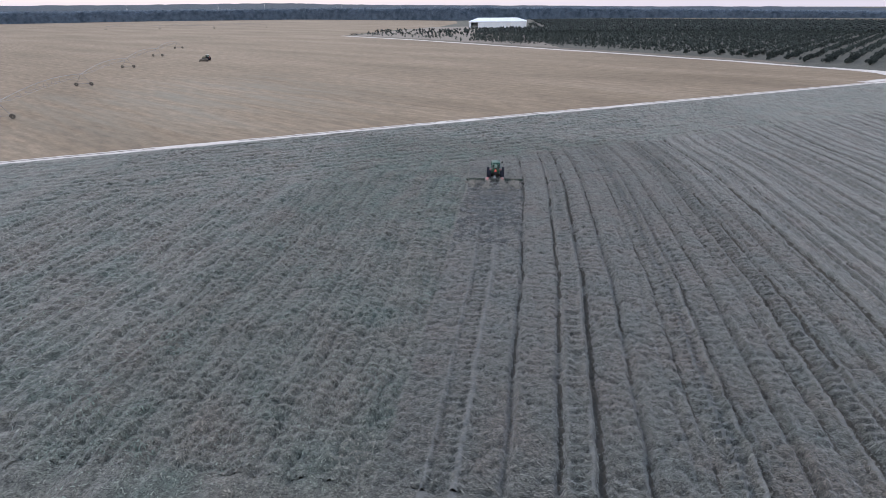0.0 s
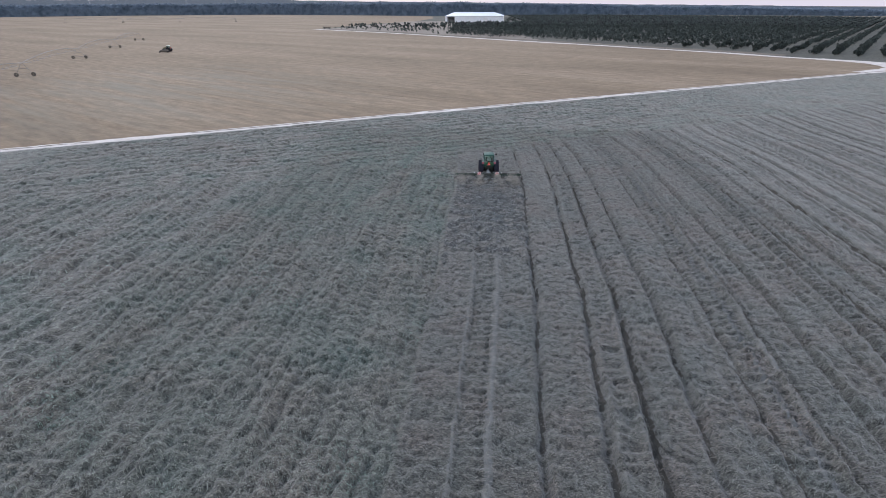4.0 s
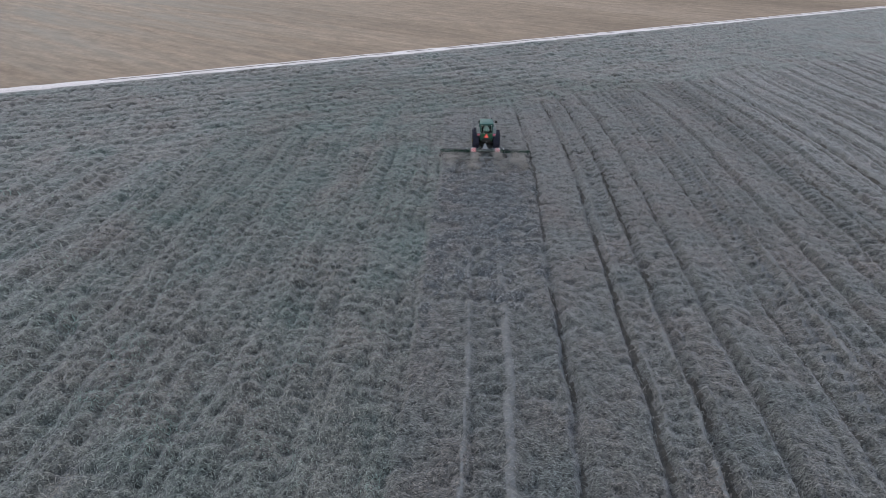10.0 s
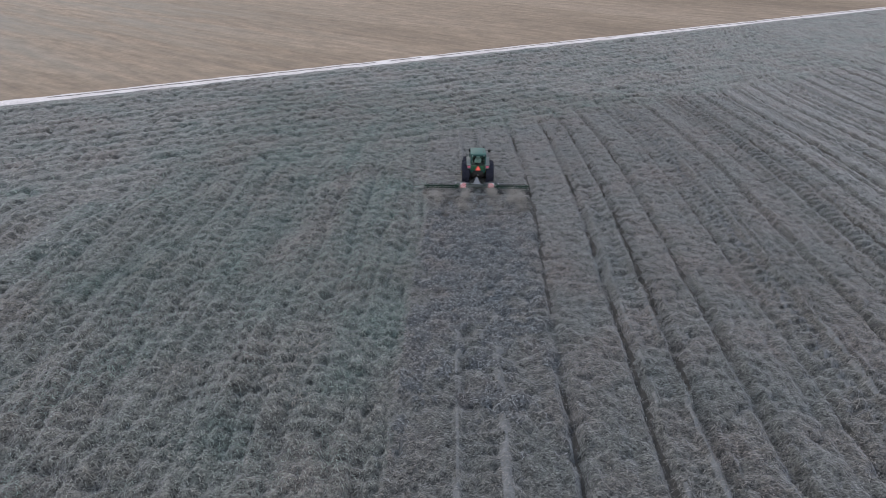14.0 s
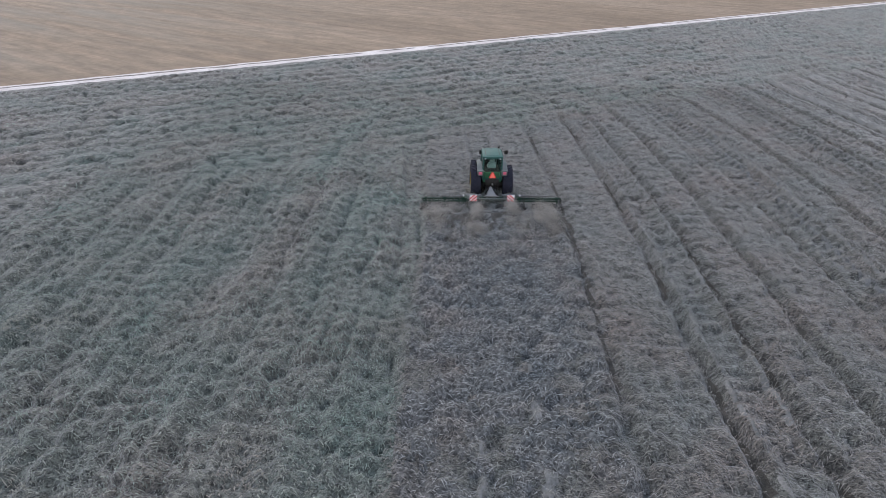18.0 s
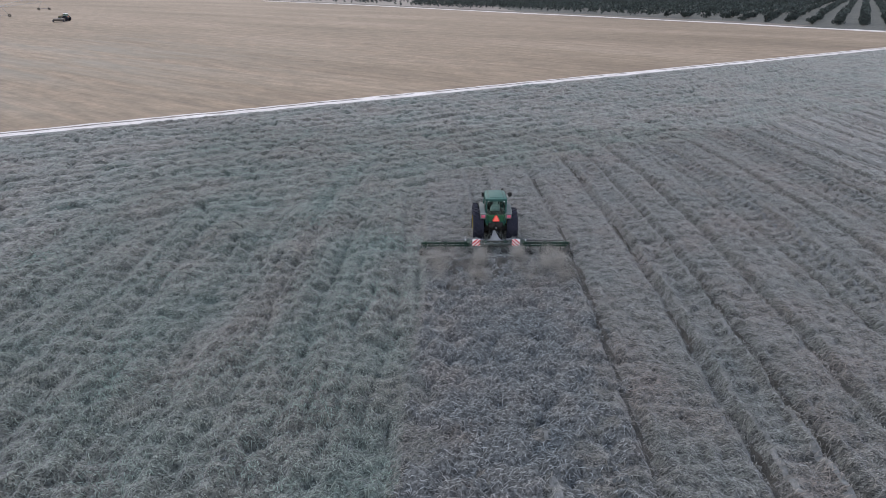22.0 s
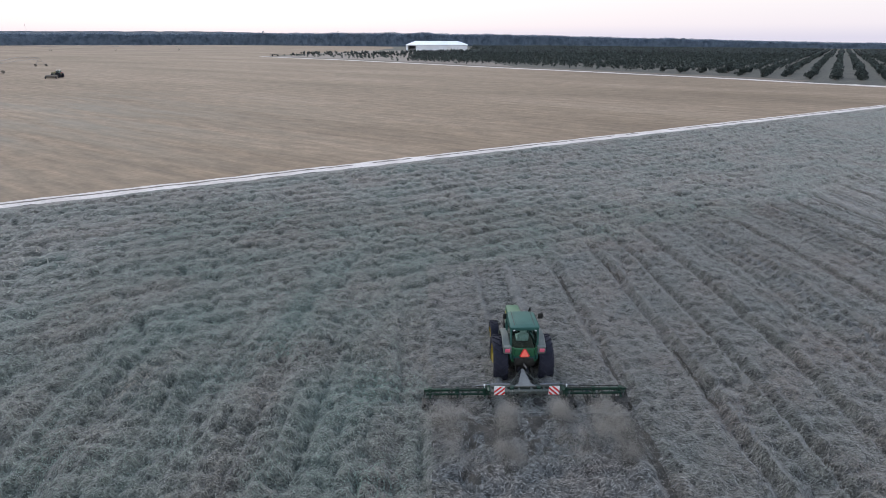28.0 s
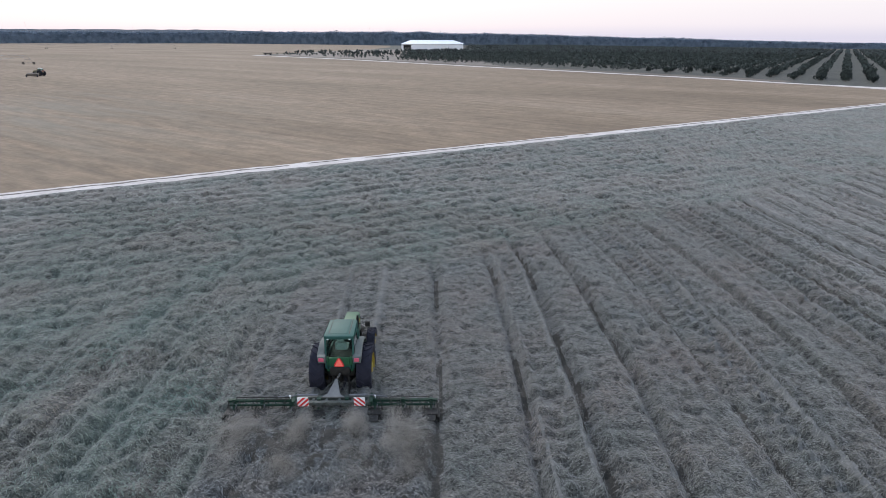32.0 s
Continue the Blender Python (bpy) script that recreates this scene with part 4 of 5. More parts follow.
        bm = bmesh.new()
        for k in range(3):
            x = s * (0.16 + 0.05 * k)
            rod(bm, (x, -0.7, 1.0 - 0.03 * k), (x * 0.7, -1.1, 0.78 + 0.03 * k), 0.012, 6)
            rod(bm, (x * 0.7, -1.1, 0.78 + 0.03 * k), (x * 0.9, -1.55, 0.95), 0.012, 6)
        part("hydraulic_hose", bm, M_TYRE, t, "black hydraulic hoses")
    bm = bmesh.new()
    rod(bm, (0, -0.5, 1.05), (0, -1.42, 1.22), 0.03)
    part("top_link", bm, M_STEEL, t)
    # the upper works stand high over the large wheels
    for ob in t.children_recursive:
        if ob.type == "MESH" and not ob.name.startswith(("rear_wheel", "front_wheel", "rim")):
            for v in ob.data.vertices:
                v.co.z += 0.60 if ob.name.startswith(("warning_triangle", "triangle_face")) else 0.57 * min(1.0, max(0.0, (v.co.z - 0.9) / 0.6)) - 0.21 * max(0.0, v.co.z - 1.5)
    return t


# ---- implement ----
def build_lifter():
    """A wide mounted vine lifter: folding toolbar, row units and warning boards."""
    t = root("vine_lifter", "wide green vine lifter on a folding toolbar", "farm implement")
    z = 0.95
    bm = bmesh.new()
    for y in (-0.12, 0.22):
        beam(bm, (-1.45, y, z), (1.45, y, z), 0.13, 0.13)
    for x in (-1.35, -0.75, -0.25, 0.25, 0.75, 1.35):
        beam(bm, (x, -0.15, z - 0.01), (x, 0.25, z - 0.01), 0.09, 0.10)
    for x in (-0.5, 0, 0.5):
        beam(bm, (x - 0.22, -0.2, z + 0.1), (x + 0.22, -0.2, z - 0.28), 0.05, 0.05)
        beam(bm, (x + 0.22, -0.2, z + 0.1), (x - 0.22, -0.2, z - 0.28), 0.05, 0.05)
    beam(bm, (-1.3, -0.2, z - 0.28), (1.3, -0.2, z - 0.28), 0.07, 0.07)
    part("centre_frame", bm, M_FRAME, t, "dark grey-green welded centre frame")
    bm = bmesh.new()
    plate(bm, [(-0.42, 0.12, z + 0.07), (0.42, 0.12, z + 0.07), (0.24, 0.26, z + 0.11), (0.035, 1.0, z + 0.32), (-0.035, 1.0, z + 0.32), (-0.24, 0.26, z + 0.11)], 0.05, "z")
    part("hitch_plate", bm, M_STEEL, t, "tapering grey hitch plate")
    bm = bmesh.new()
    for s in (-1, 1):
        rod(bm, (s * 0.05, 1.0, z + 0.32), (s * 0.62, 0.2, z + 0.1), 0.016)
        rod(bm, (s * 0.42, 1.0, 0.50), (s * 0.42, 0.2, z - 0.05), 0.05)
    part("hitch_stay", bm, M_FRAME, t)
    for s in (-1, 1):
        bm = bmesh.new()
        beam(bm, (s * 1.45, 0.05, z), (s * 4.0, 0.05, z), 0.10, 0.10)
        beam(bm, (s * 1.5, -0.10, z - 0.10), (s * 3.9, -0.10, z - 0.10), 0.07, 0.07)
        for k in range(9):
            x = 1.55 + k * 0.285
            beam(bm, (s * x, -0.10, z - 0.10), (s * (x + 0.13), 0.05, z), 0.03, 0.03)
        wing = part("wing_bar", bm, M_IGREEN, t, "dark green folding wing bar")
        bm = bmesh.new()
        rod(bm, (s * 0.6, 0.18, z + 0.16), (s * 1.35, 0.14, z + 0.20), 0.04)
        rod(bm, (s * 1.35, 0.14, z + 0.20), (s * 2.1, 0.10, z + 0.13), 0.022)
        part("fold_cylinder", bm, M_GALV, wing, "bright hydraulic folding cylinder")
        bm = bmesh.new()
        rod(bm, (s * 1.5, 0.12, z + 0.10), (s * 3.7, 0.12, z + 0.10), 0.018, 6)
        rod(bm, (s * 1.5, 0.0, z + 0.09), (s * 2.9, 0.0, z + 0.09), 0.014, 6)
        for k in range(6):
            x = 1.75 + k * 0.38
            rod(bm, (s * x, 0.12, z + 0.10), (s * (x + 0.1), -0.12, z + 0.02), 0.014, 5)
            rod(bm, (s * (x + 0.1), -0.12, z + 0.02), (s * (x + 0.16), -0.2, z - 0.22), 0.014, 5)
        part("hydraulic_line", bm, M_DARK, wing, "dark hydraulic pipes on the bar")
        bm = bmesh.new()
        box(bm, s * 1.46 - 0.07, s * 1.46 + 0.07, -0.18, 0.26, z - 0.12, z + 0.14, 0.02)
        rod(bm, (s * 1.46, -0.25, z + 0.12), (s * 1.46, 0.33, z + 0.12), 0.04)
        part("hinge", bm, M_IGREEN, t, "green hinge block")
        bm = bmesh.new()
        rod(bm, (s * 1.62, 0.05, z), (s * 1.62, 0.05, z + 0.22), 0.012, 6)
        box(bm, s * 1.62 - 0.035, s * 1.62 + 0.035, 0.03, 0.07, z + 0.19, z + 0.25, 0.01)
        part("marker_lamp", bm, M_LAMP, t, "small pale marker lamp on a stalk")
        bm = bmesh.new()
        box(bm, s * 1.06 - 0.21, s * 1.06 + 0.21, -0.30, -0.285, z - 0.02, z + 0.40)
        board = part("warning_board", bm, M_BOARD, t, "white board with red diagonal stripes")
        x0, zz0, w = s * 1.06 - 0.21, z - 0.02, 0.42
        for k in range(-1, 3):
            # each stripe is clipped to the board by hand
            a0, a1 = k * 0.21 + 0.02, k * 0.21 + 0.125
            pts = []
            for lo in (a0, a1):
                p = [(u, u - lo) if s < 0 else (w - u, u - lo) for u in (max(0, lo), min(w, w + lo))]
                pts.append(p)
            (p0, p1), (q0, q1) = pts
            if p1[1] <= p0[1]:
                continue
            bm = bmesh.new()
            plate(bm, [(x0 + min(max(u, 0), w), -0.3025, zz0 + min(max(v, 0), w)) for u, v in (p0, p1, q1, q0)], -0.003)
            part("stripe", bm, M_RED, board, "red diagonal stripe")
    for s in (-1, 1):
        bm = bmesh.new()
        rod(bm, (s * 1.52, 0.45, z - 0.45), (s * 1.56, 0.85, z + 0.45), 0.010, 6)
        part("marker_rod", bm, M_STEEL, t, "thin grey marker rod")
    # row units
    for k in range(8):
        x = -3.75 + k * 7.5 / 7
        bm = bmesh.new()
        box(bm, x - 0.07, x + 0.07, -0.02, 0.12, z - 0.16, z + 0.10, 0.01)
        beam(bm, (x, 0.0, z - 0.1), (x, -0.45, 0.42), 0.07, 0.10)
        beam(bm, (x, -0.4, 0.45), (x, -0.75, 0.30), 0.06, 0.08)
        unit = part("row_unit", bm, M_IGREEN, t, "dark green row unit arm")
        bm = bmesh.new()
        box(bm, x - 0.26, x + 0.26, -0.52, -0.10, 0.34, 0.70, 0.05)
        box(bm, x - 0.33, x - 0.24, -0.60, 0.02, 0.22, 0.62, 0.03)
        box(bm, x + 0.24, x + 0.33, -0.60, 0.02, 0.22, 0.62, 0.03)
        part("share_housing", bm, M_DARK, unit, "dark housing with side plates round the shares")
        bm = bmesh.new()
        lathe(bm, [(0.05, -0.22), (0.12, -0.22), (0.12, 0.22), (0.05, 0.22)], 12, Matrix.Translation((x, -0.62, 0.34)))
        for j in range(9):
            a = 2 * math.pi * j / 9
            for q in (-0.18, 0, 0.18):
                rod(bm, (x + q, -0.62 + 0.1 * math.sin(a), 0.34 + 0.1 * math.cos(a)), (x + q, -0.62 + 0.29 * math.sin(a + 0.4), 0.34 + 0.29 * math.cos(a + 0.4)), 0.012, 4)
        part("tine_rotor", bm, M_DARK, unit, "dark rotor with steel tines")
        bm = bmesh.new()
        box(bm, x - 0.17, x + 0.17, -0.78, -0.45, 0.60, 0.63, 0.012, Matrix.Translation((0, -0.62, 0.6)) @ Matrix.Rotation(radians(14), 4, "X") @ Matrix.Translation((0, 0.62, -0.6)))
        part("guard", bm, M_DARK, unit, "dark guard plate")
        bm = bmesh.new()
        rod(bm, (x + 0.1, -0.15, z - 0.05), (x + 0.1, -0.15, z - 0.30), 0.022, 6)
        rod(bm, (x + 0.1, -0.15, z - 0.30), (x + 0.1, -0.15, z - 0.36), 0.03, 6)
        part("spring", bm, M_GALV, unit, "bright spring end")
        bm = bmesh.new()
        for q in (-0.22, 0.22):
            beam(bm, (x + q, 0.02, z - 0.05), (x + q * 1.3, -0.38, 0.30), 0.035, 0.05)
            rod(bm, (x + q, -0.02, z + 0.03), (x + q * 0.3, -0.30, z - 0.30), 0.013, 5)
        beam(bm, (x - 0.28, -0.36, 0.33), (x + 0.28, -0.36, 0.33), 0.04, 0.05)
        part("knife_bracket", bm, M_DARK, unit, "dark bracket of the lifting knives")
    for s in (-1, 1):
        bm = bmesh.new()
        lathe(bm, [(0.10, -0.07), (0.27, -0.09), (0.30, 0), (0.27, 0.09), (0.10, 0.07)], 18, Matrix.Translation((s * 2.6, 0.45, 0.30)))
        gw = smooth(part("gauge_wheel", bm, M_TYRE, t, "small black gauge wheel"))
        bm = bmesh.new()
        beam(bm, (s * 2.75, 0.45, 0.30), (s * 2.75, 0.1, z), 0.05, 0.05)
        part("wheel_arm", bm, M_IGREEN, gw)
    return t


tractor = build_tractor("dusty green row-crop tractor with yellow rims, in the vine field")
tractor.matrix_world = pose(TX, TY, 0.10) @ Matrix.Scale(0.93, 4)
lifter = build_lifter()
lifter.matrix_world = pose(TX - 0.1, TY - 1.98, 0.06) @ Matrix.Diagonal((0.99, 0.93, 0.93, 1))


def build_dust():
    """Dust thrown up behind each pair of row units: a mist of tiny grains."""
    rs = np.random.RandomState(12)
    c = []
    for x in (-2.95, -1.0, 1.0, 2.95):
        for k in range(20):
            a = rs.rand() ** 1.2
            puff = (TX - 0.1 + x + rs.normal(0, 0.34), TY - 3.1 - 2.6 * a, 0.36 + rs.uniform(0, 0.95) * (1 - 0.5 * a))
            n = int(rs.uniform(3500, 8500) * (1 - 0.55 * a))
            c.append(rs.normal(0, 1, (n, 3)) * (0.24, 0.30, 0.21) * rs.uniform(0.6, 1.3) + puff)
    for k in range(60):
        c.append(rs.normal(0, 1, (420, 3)) * (0.7, 0.6, 0.2) + (TX + rs.uniform(-3.7, 3.7), TY - rs.uniform(4.5, 8.5), 0.45))
    c = np.concatenate(c)
    c[:, 2] = np.abs(c[:, 2] - 0.12) + 0.12
    r = rs.normal(0, 1, (len(c), 3, 3)) * 0.0060
    ob = new("dust_cloud", mesh_np("dust_cloud", (c[:, None] + r).reshape(-1, 3), np.arange(len(c) * 3).reshape(-1, 3), M_DUST))
    tagged(ob, "pale brown dust hanging behind the vine lifter", "dust", kind="stuff")


build_dust()


# ---- far tractor with its mower ----
far = build_tractor("dark tractor at work far out on the stubble", M_DARK, M_BOARD, M_FARBODY)
far.matrix_world = pose(-133.4, 243.6, 0.0, 0, 0, 88) @ Matrix.Scale(0.85, 4)


def build_mower():
    t = root("trailed_mower", "low dark mower trailed over the stubble field", "farm implement")
    bm = bmesh.new()
    box(bm, -1.7, 1.7, -1.0, 1.2, 0.35, 1.15, 0.3)
    part("deck", bm, M_BARK, t, "dull brown-grey cutter deck")
    bm = bmesh.new()
    beam(bm, (0, 0.5, 0.6), (0, 2.2, 0.6), 0.14, 0.14)
    part("drawbar", bm, M_DARK, t)
    for s in (-1, 1):
        bm = bmesh.new()
        lathe(bm, [(0.12, -0.1), (0.36, -0.12), (0.38, 0), (0.36, 0.12), (0.12, 0.1)], 16, Matrix.Translation((s * 1.6, -1.2, 0.38)))
        part("tyre", bm, M_TYRE, t)
    return t


build_mower().matrix_world = pose(-133.1, 238.6, 0.0, 0, 0, 20)


# ---- barn ----
def build_barn():
    b = root("barn", "long white metal barn with a hipped roof and an open bay", "barn")
    L, D, E, R = 60.5, 30.0, 6.2, 9.5
    t = 0.25
    ox0, ox1, oz = 2.2, 9.5, 4.9
    bm = bmesh.new()
    box(bm, 0, ox0, 0, t, 0, E)
    box(bm, ox1, L, 0, t, 0, E)
    box(bm, ox0, ox1, 0, t, oz, E)
    part("front_wall", bm, M_WHITE, b)
    for nm, q in (("side_wall", (0, t, t, D - t)), ("side_wall", (L - t, L, t, D - t)), ("rear_wall", (0, L, D - t, D))):
        bm = bmesh.new()
        box(bm, q[0], q[1], q[2], q[3], 0, E)
        part(nm, bm, M_WHITE, b)
    bm = bmesh.new()
    box(bm, ox0 - 0.0, ox1, 9, 9.2, 0, 2.9)
    part("bay_partition", bm, M_WHITE, b, "white half-height partition inside the bay")
    bm = bmesh.new()
    for x in (ox0, ox1):
        box(bm, x - 0.15, x + 0.15, -0.08, t + 0.05, 0, oz)
    box(bm, ox0 - 0.15, ox1 + 0.15, -0.08, t + 0.05, oz, oz + 0.3)
    part("door_frame", bm, M_STEEL, b, "grey steel bay frame")
    bm = bmesh.new()
    o = 0.5
    e = [bm.verts.new(p) for p in ((-o, -o, E), (L + o, -o, E), (L + o, D + o, E), (-o, D + o, E))]
    r = [bm.verts.new(p) for p in ((7.5, D / 2, R), (L - 9.5, D / 2, R))]
    u = [bm.verts.new(v.co - Vector((0, 0, 0.25))) for v in e]
    for f in ((e[0], e[1], r[1], r[0]), (e[1], e[2], r[1]), (e[2], e[3], r[0], r[1]), (e[3], e[0], r[0]), u[::-1]):
        bm.faces.new(f)
    for i in range(4):
        bm.faces.new((u[i], u[(i + 1) % 4], e[(i + 1) % 4], e[i]))
    roof = part("roof", bm, M_ROOF, b, "pale bluish metal roof")
    bm = bmesh.new()
    beam(bm, (7.5, D / 2, R + 0.06), (L - 9.5, D / 2, R + 0.06), 0.6, 0.12)
    part("ridge_cap", bm, M_WHITE, roof)
    for k in range(19):
        x = 1.5 + k * 3.1
        hi = min(1.0, (x + o) / 8.0, (L + o - x) / 10.0)
        bm = bmesh.new()
        beam(bm, (x, -o + 0.05, E + 0.04), (x, -o + (D / 2 + o) * hi, E + (R - E) * hi + 0.04), 0.10, 0.06)
        part("roof_seam", bm, M_WHITE, roof)
    bm = bmesh.new()
    beam(bm, (-o, -o - 0.08, E - 0.12), (L + o, -o - 0.08, E - 0.12), 0.18, 0.2)
    part("gutter", bm, M_WHITE, b)
    bm = bmesh.new()
    box(bm, 40.0, 44.5, -0.06, 0.02, 0, 4.2, 0.02)
    part("sliding_door", bm, M_BOARD, b, "closed white sliding door")
    return b


barn = build_barn()
barn.matrix_world = pose(-26.9, 607, 0, 0, 0, -4)


# ---- orchard ----
def leaf_mesh(name, seed, n, rx, rz, size):
    """A crown of loose leaf clumps round a few limbs, uneven and with gaps."""
    rs = np.random.RandomState(seed)
    lobes = rs.normal(0, 1, (7, 3)) * (rx * 0.42, rx * 0.42, rz * 0.36)
    lobes[0] = 0
    own = lobes[rs.randint(0, 7, n)]
    d = rs.normal(0, 1, (n, 3))
    d /= np.linalg.norm(d, axis=1)[:, None]
    c = own + d * (rs.rand(n, 1) ** 0.4) * (rx * 0.62, rx * 0.62, rz * 0.55)
    a, b = rs.normal(0, 1, (n, 3)), rs.normal(0, 1, (n, 3))
    a /= np.linalg.norm(a, axis=1)[:, None]
    b = np.cross(a, b)
    b /= np.linalg.norm(b, axis=1)[:, None]
    w = size * rs.uniform(0.6, 1.3, (n, 1))
    v = np.stack([c - a * w, c + b * w * 0.55, c + a * w, c - b * w * 0.55], 1)
    return mesh_np(name, v.reshape(-1, 3), np.arange(n * 4).reshape(-1, 4), M_LEAF)


def build_tree(seed, label, wide=2.1, high=2.0, n=330):
    rs = random.Random(seed)
    t = root("orchard_tree", label, "tree", "orchard rows")
    bm = bmesh.new()
    rod(bm, (0, 0, -0.1), (0.05, 0.03, 1.3), 0.13, 7, 0.10)
    for k in range(4):
        a = k * 1.6 + rs.random()
        rod(bm, (0.05, 0.03, 1.2), (math.cos(a) * wide * 0.5, math.sin(a) * wide * 0.5, 1.2 + high * rs.uniform(0.6, 0.9)), 0.07, 5, 0.02)
    part("trunk", bm, M_BARK, t, "grey trunk with forking limbs")
    crown = new("crown", leaf_mesh("crown", seed, n, wide, high, 0.31))
    crown.parent, crown.location = t, (0, 0, 0.35 + high * 0.85)
    crown["label"] = "dark green leafy crown"
    return t


def orchard_points():
    rs = np.random.RandomState(21)
    d, e = np.array((0.5878, 0.8090)), np.array((0.8090, -0.5878))
    i, j = np.meshgrid(np.arange(-30, 260), np.arange(-100, 125))
    p = i.ravel()[:, None] * d * 4.0 + (j.ravel()[:, None] * 7.45 - 16.1) * e + d * 266
    p = p + rs.normal(0, 0.35, p.shape)
    x, y = p.T
    gap = np.full(len(x), 1e9)
    for (ax, ay), (bx, by) in zip(ROAD2, ROAD2[1:]):
        f = np.clip(((x - ax) * (bx - ax) + (y - ay) * (by - ay)) / ((bx - ax) ** 2 + (by - ay) ** 2), 0, 1)
        gap = np.minimum(gap, np.hypot(x - ax - f * (bx - ax), y - ay - f * (by - ay)))
    inside = y > np.interp(-x, *zip(*[(-px, py) for px, py in ROAD2]))
    back = np.where(x < 55, 560, 880 - 0.06 * x)
    ok = inside & (gap > np.where(x < 20, 12, np.where(x > 70, 17, 20))) & (p @ d > np.where(x > 140, 264, 0)) & (x > -112) & (y < back) & (x < 720) & (y > x * 0.45)
    ok &= rs.rand(len(x)) > np.where(x < -15, 0.62, 0.05)
    return x[ok], y[ok]


def build_orchard():
    x, y = orchard_points()
    near = np.argsort(y * 0.9 + np.abs(x - 110) * 0.35)
    kinds = [build_tree(50 + k, "young dark-leaved orchard tree in a planted row", 1.15 + 0.1 * k, 1.3 + 0.08 * k) for k in range(4)]
    rs = np.random.RandomState(5)
    small = lambda px: float(np.clip((px + 230) / 260, 0.6, 0.95))
    first = near[:280]
    for q, i in enumerate(first):
        s = rs.uniform(0.78, 1.05) * small(x[i])
        m = pose(x[i], y[i], float(ground_z(x[i], y[i])) - 0.06, 0, 0, rs.uniform(0, 360)) @ Matrix.Diagonal((s, s, s * rs.uniform(0.9, 1.15), 1))
        if q < 4:
            kinds[q].matrix_basis = m
        else:
            made = copy_thing(kinds[q % 4], m)
            made.matrix_basis = m
    rest = near[280:]
    xs, ys = x[rest], y[rest]
    n = len(rest)
    zs = ground_z(xs, ys)
    s = rs.uniform(0.85, 1.2, n) * np.clip((xs + 230) / 260, 0.6, 0.95)
    c = []
    for k in range(2):
        keep = (ys >= 470) & ((ys < 560) | (k == 0))
        m = int(keep.sum())
        c.append(np.stack([xs[keep] + rs.normal(0, 0.75, m), ys[keep] + rs.normal(0, 0.75, m), (zs + s * (1.25 + 0.9 * k))[keep], 1.2 * s[keep] * (1 - 0.12 * k), 1.2 * s[keep] * (1 - 0.12 * k), 1.15 * s[keep]], -1))
    mid = ys < 470
    q = 30
    base = np.repeat(np.stack([xs, ys, zs + s * 1.75], -1)[mid], q, 0)
    ss = np.repeat(s[mid], q)[:, None]
    d = rs.normal(0, 1, base.shape)
    d /= np.linalg.norm(d, axis=1)[:, None]
    cc = base + d * rs.uniform(0.35, 1.0, (len(base), 1)) * ss * (1.35, 1.35, 1.5)
    a1 = rs.normal(0, 1, base.shape)
    a1 /= np.linalg.norm(a1, axis=1)[:, None]
    b1 = np.cross(a1, rs.normal(0, 1, base.shape))
    b1 /= np.linalg.norm(b1, axis=1)[:, None]
    w1 = ss * rs.uniform(0.5, 0.95, ss.shape)
    v = np.stack([cc - a1 * w1, cc + b1 * w1 * 0.6, cc + a1 * w1], 1)
    ob = new("orchard_rows", mesh_np("orchard_rows", v.reshape(-1, 3), np.arange(len(v) * 3).reshape(-1, 3), M_LEAF))
    tagged(ob, "rows of small dark orchard trees behind the first ones", "trees", kind="stuff")
    v, f = blob_rows(np.concatenate(c) * (1, 1, 1, 1.12, 1.12, 1.12), 6)
    tagged(new("orchard_beyond", mesh_np("orchard_beyond", v, f, M_LEAF)), "dense rows of dark orchard trees stretching far back", "trees", kind="stuff")


build_orchard()


def build_shade_tree(seed, x, y, s):
    t = build_tree(seed, "large dark shade tree beside the barn", 3.2, 2.6, 420)
    t.name = "shade_tree"
    t["group"] = "trees by the barn"
    t.matrix_basis = pose(x, y, 0) @ Matrix.Diagonal((s, s, s, 1))


for q, (x, y, s) in enumerate(((39, 596, 1.3), (44, 600, 1.1), (62, 612, 1.2), (66, 606, 0.9))):
    build_shade_tree(90 + q, x, y, s)


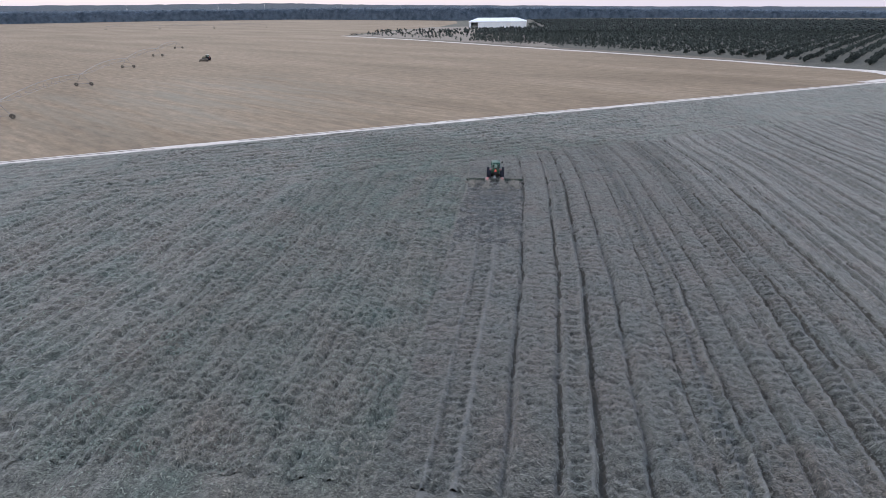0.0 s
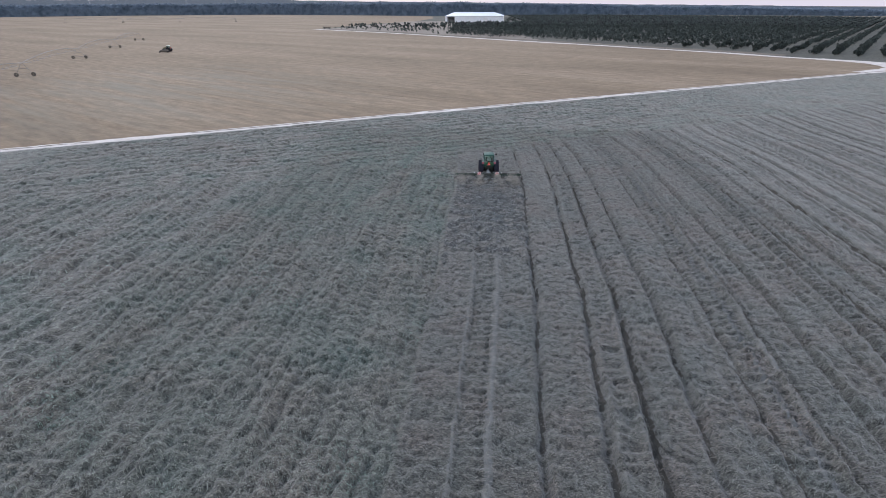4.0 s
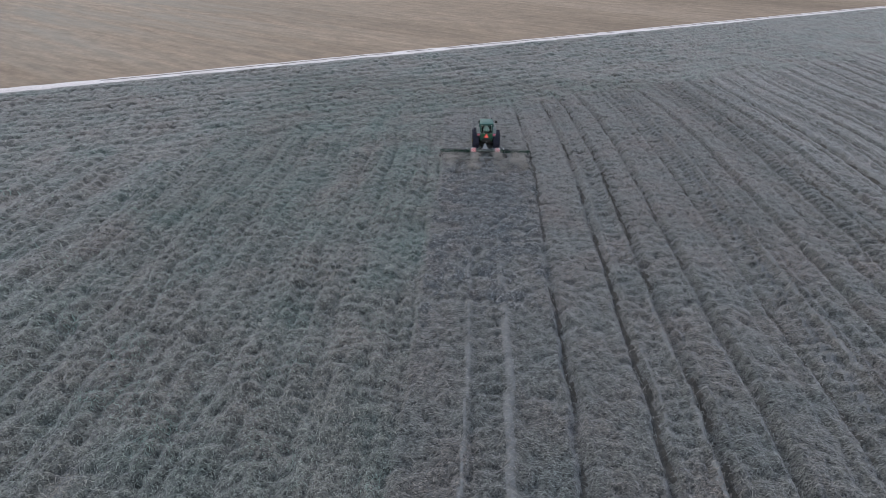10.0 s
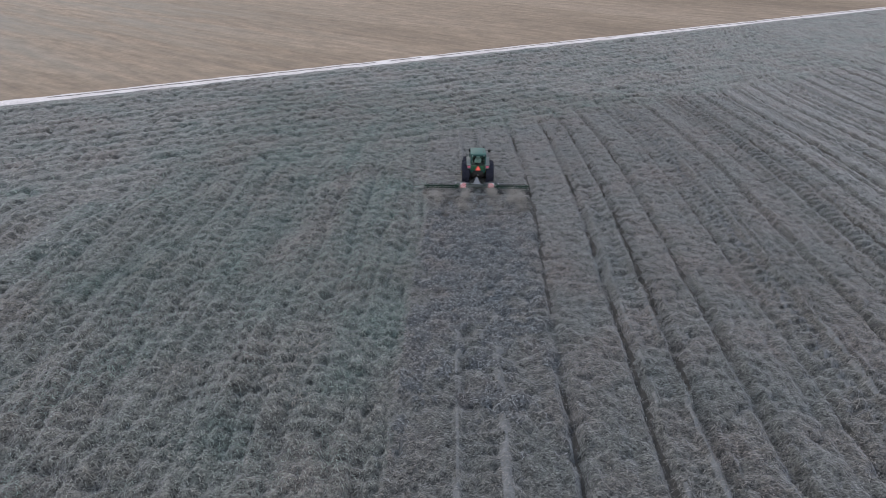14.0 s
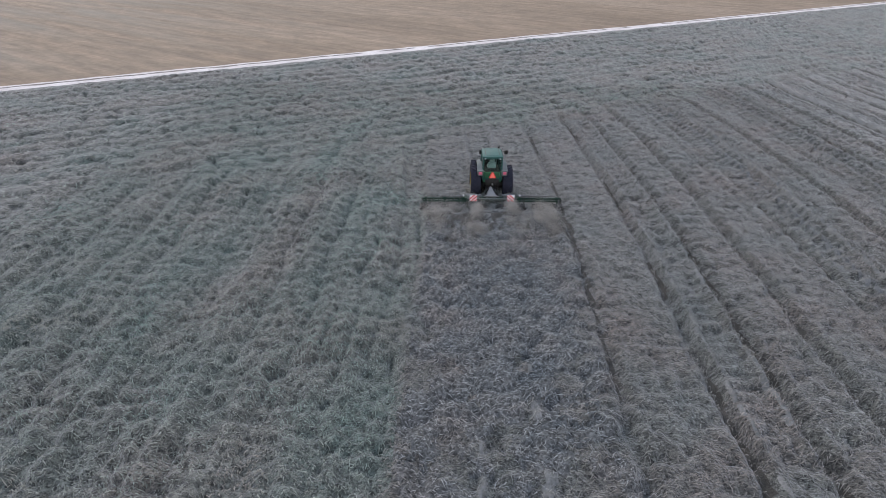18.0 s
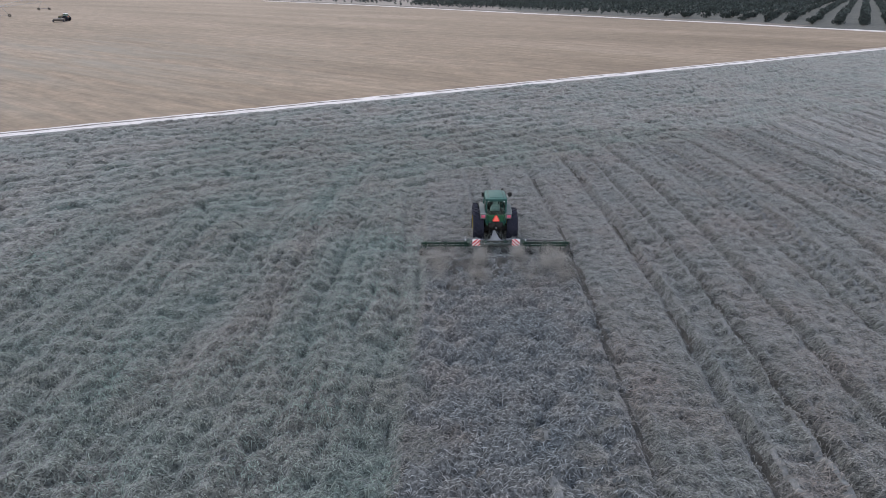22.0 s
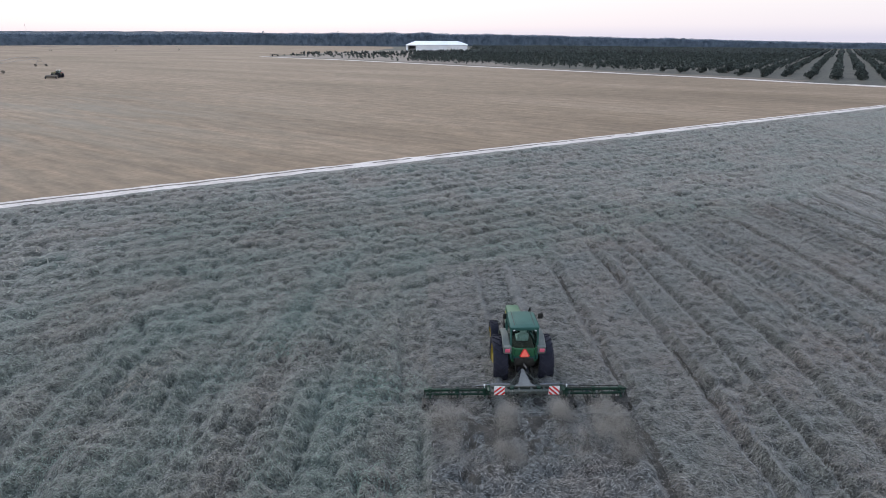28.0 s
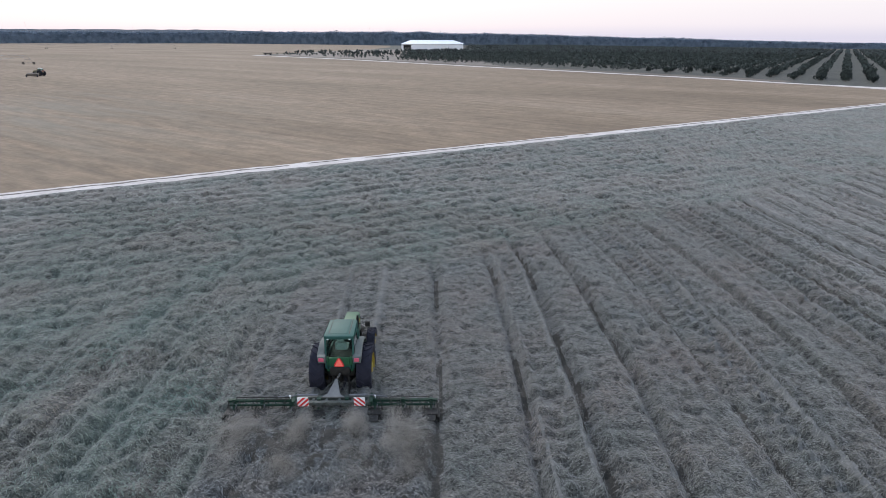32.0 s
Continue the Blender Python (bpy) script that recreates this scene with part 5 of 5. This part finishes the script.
# ---- irrigation arms ----
def build_pivot(towers, label):
    """A moving irrigation arm: wheeled towers joined by trussed pipe spans."""
    t = root("irrigation_arm", label, "irrigation arm")
    a, b = Vector((*towers[0], 0)), Vector((*towers[-1], 0))
    run = (b - a).normalized()
    side = Vector((-run.y, run.x, 0))
    top = 3.9
    for x, y in towers:
        p = Vector((x, y, 0))
        bm = bmesh.new()
        for s in (-1, 1):
            beam(bm, p + side * s * 2.1 + Vector((0, 0, 0.75)), p + side * s * 0.15 + Vector((0, 0, top)), 0.07, 0.07)
            beam(bm, p + side * s * 1.1 + Vector((0, 0, 2.3)) , p - side * s * 1.1 + Vector((0, 0, 2.3)), 0.06, 0.06)
        beam(bm, p - side * 2.2 + Vector((0, 0, 0.75)), p + side * 2.2 + Vector((0, 0, 0.75)), 0.09, 0.09)
        tower = part("tower", bm, M_GALV, t, "galvanised tower frame")
        for s in (-1, 1):
            bm = bmesh.new()
            m = Matrix.Translation(p + side * s * 2.2 + Vector((0, 0, 0.62))) @ Matrix.Rotation(math.atan2(run.y, run.x), 4, "Z")
            lathe(bm, [(0.15, -0.12), (0.40, -0.17), (0.58, -0.16), (0.62, 0), (0.58, 0.16), (0.40, 0.17), (0.15, 0.12)], 20, m)
            smooth(part("wheel", bm, M_BARK, tower, "dusty brown tower wheel"))
    for (x0, y0), (x1, y1) in zip(towers, towers[1:]):
        bm = bmesh.new()
        p, q = Vector((x0, y0, top)), Vector((x1, y1, top))
        n = 10
        pts = [p.lerp(q, k / n) + Vector((0, 0, 1.3 * math.sin(math.pi * k / n))) for k in range(n + 1)]
        low = [p.lerp(q, k / n) + Vector((0, 0, 1.3 * math.sin(math.pi * k / n) - 1.5 * math.sin(math.pi * k / n) ** 0.5)) for k in range(n + 1)]
        for k in range(n):
            rod(bm, pts[k], pts[k + 1], 0.07, 8)
            for s in (-1, 1):
                off = side * s * 0.75
                u, w = low[k] + off * (0 if k == 0 else 1), low[k + 1] + off * (0 if k == n - 1 else 1)
                rod(bm, u, w, 0.022, 5)
                if k:
                    rod(bm, u, pts[k], 0.03, 5)
            if k:
                rod(bm, low[k] - side * 0.75, low[k] + side * 0.75, 0.03, 5)
        part("pipe_span", bm, M_GALV, t, "arched pipe with truss rods")
    return t


build_pivot([(-89, 46), (-110, 101), (-131, 156), (-152, 210.5), (-172, 265), (-192, 320)], "long galvanised irrigation arm on wheeled towers")
build_pivot([(-450, 616), (-389, 625), (-328, 634), (-268, 644)], "second irrigation arm far out on the stubble")


# ---- far details ----
def build_mast(x, y, h):
    t = root("lattice_mast", "slender lattice mast above the woods, whitened to stand for haze", "mast", "masts on the horizon")
    bm = bmesh.new()
    for s in range(3):
        a = s * 2.094
        rod(bm, (math.cos(a) * 2.2, math.sin(a) * 2.2, 0), (math.cos(a) * 0.4, math.sin(a) * 0.4, h), 0.06, 5)
    for k in range(12):
        f = k / 12
        r = 2.2 - 1.7 * f
        for s in range(3):
            a, b = s * 2.094, (s + 1) * 2.094
            rod(bm, (math.cos(a) * r, math.sin(a) * r, h * f), (math.cos(b) * r * 0.94, math.sin(b) * r * 0.94, h * (f + 0.08)), 0.045, 4)
    # White instead of steel: imitates the haze that fades the masts.
    part("lattice", bm, M_BOARD, t)
    bm = bmesh.new()
    rod(bm, (0, 0, h), (0, 0, h + 3), 0.06, 6)
    part("antenna", bm, M_BOARD, t)
    t.matrix_world = pose(x, y, 0)


for x, y, h in ((-797, 1180, 36), (-600, 1200, 28), (-520, 1260, 27), (-340, 1250, 25), (-208, 1250, 25), (-132, 1240, 27)):
    build_mast(x, y, h)


def build_far_field():
    v = [(230, 915), (620, 893), (900, 868), (900, 905), (620, 935), (230, 950)]
    bm = bmesh.new()
    f = bm.faces.new([bm.verts.new((x, y, float(ground_z(x, y)) + 0.35)) for x, y in v])
    bmesh.ops.triangulate(bm, faces=[f])
    tagged(part("pale_far_field", bm, M_TAN), "thin pale field between orchard and woods", "field", kind="structure")
    pts = [(-118, 463), (-60, 415), (-9, 365), (40, 316), (10, 560), (-20, 600), (-30, 640), (-70, 640)]
    bm = bmesh.new()
    f = bm.faces.new([bm.verts.new((x, y, -0.01)) for x, y in pts])
    bmesh.ops.triangulate(bm, faces=[f])
    tagged(part("barn_yard", bm, M_VERGE), "bare dusty yard between barn and orchard", "yard", kind="structure")


build_far_field()


def build_trailer():
    t = root("farm_trailer", "dark flat trailer parked at the orchard corner", "trailer")
    bm = bmesh.new()
    box(bm, -3, 3, -1.1, 1.1, 0.8, 1.05, 0.03)
    part("bed", bm, M_DARK, t)
    bm = bmesh.new()
    for x in (-2.9, 2.9):
        box(bm, x - 0.06, x + 0.06, -1.1, 1.1, 1.05, 2.0, 0.02)
    for x in (-1.5, 0, 1.5):
        box(bm, x - 0.4, x + 0.4, -0.8, 0.8, 1.05, 1.6, 0.08)
    part("load", bm, M_BARK, t, "brown stacked load")
    for x in (-1.9, 1.9):
        for s in (-1, 1):
            bm = bmesh.new()
            lathe(bm, [(0.1, -0.1), (0.42, -0.13), (0.45, 0), (0.42, 0.13), (0.1, 0.1)], 14, Matrix.Rotation(radians(90), 4, "Z"))
            w = part("wheel", bm, M_TYRE, t)
            w.location = (x, s * 0.95, 0.45)
    t.matrix_world = pose(-118, 466, 0, 0, 0, 8)


build_trailer()
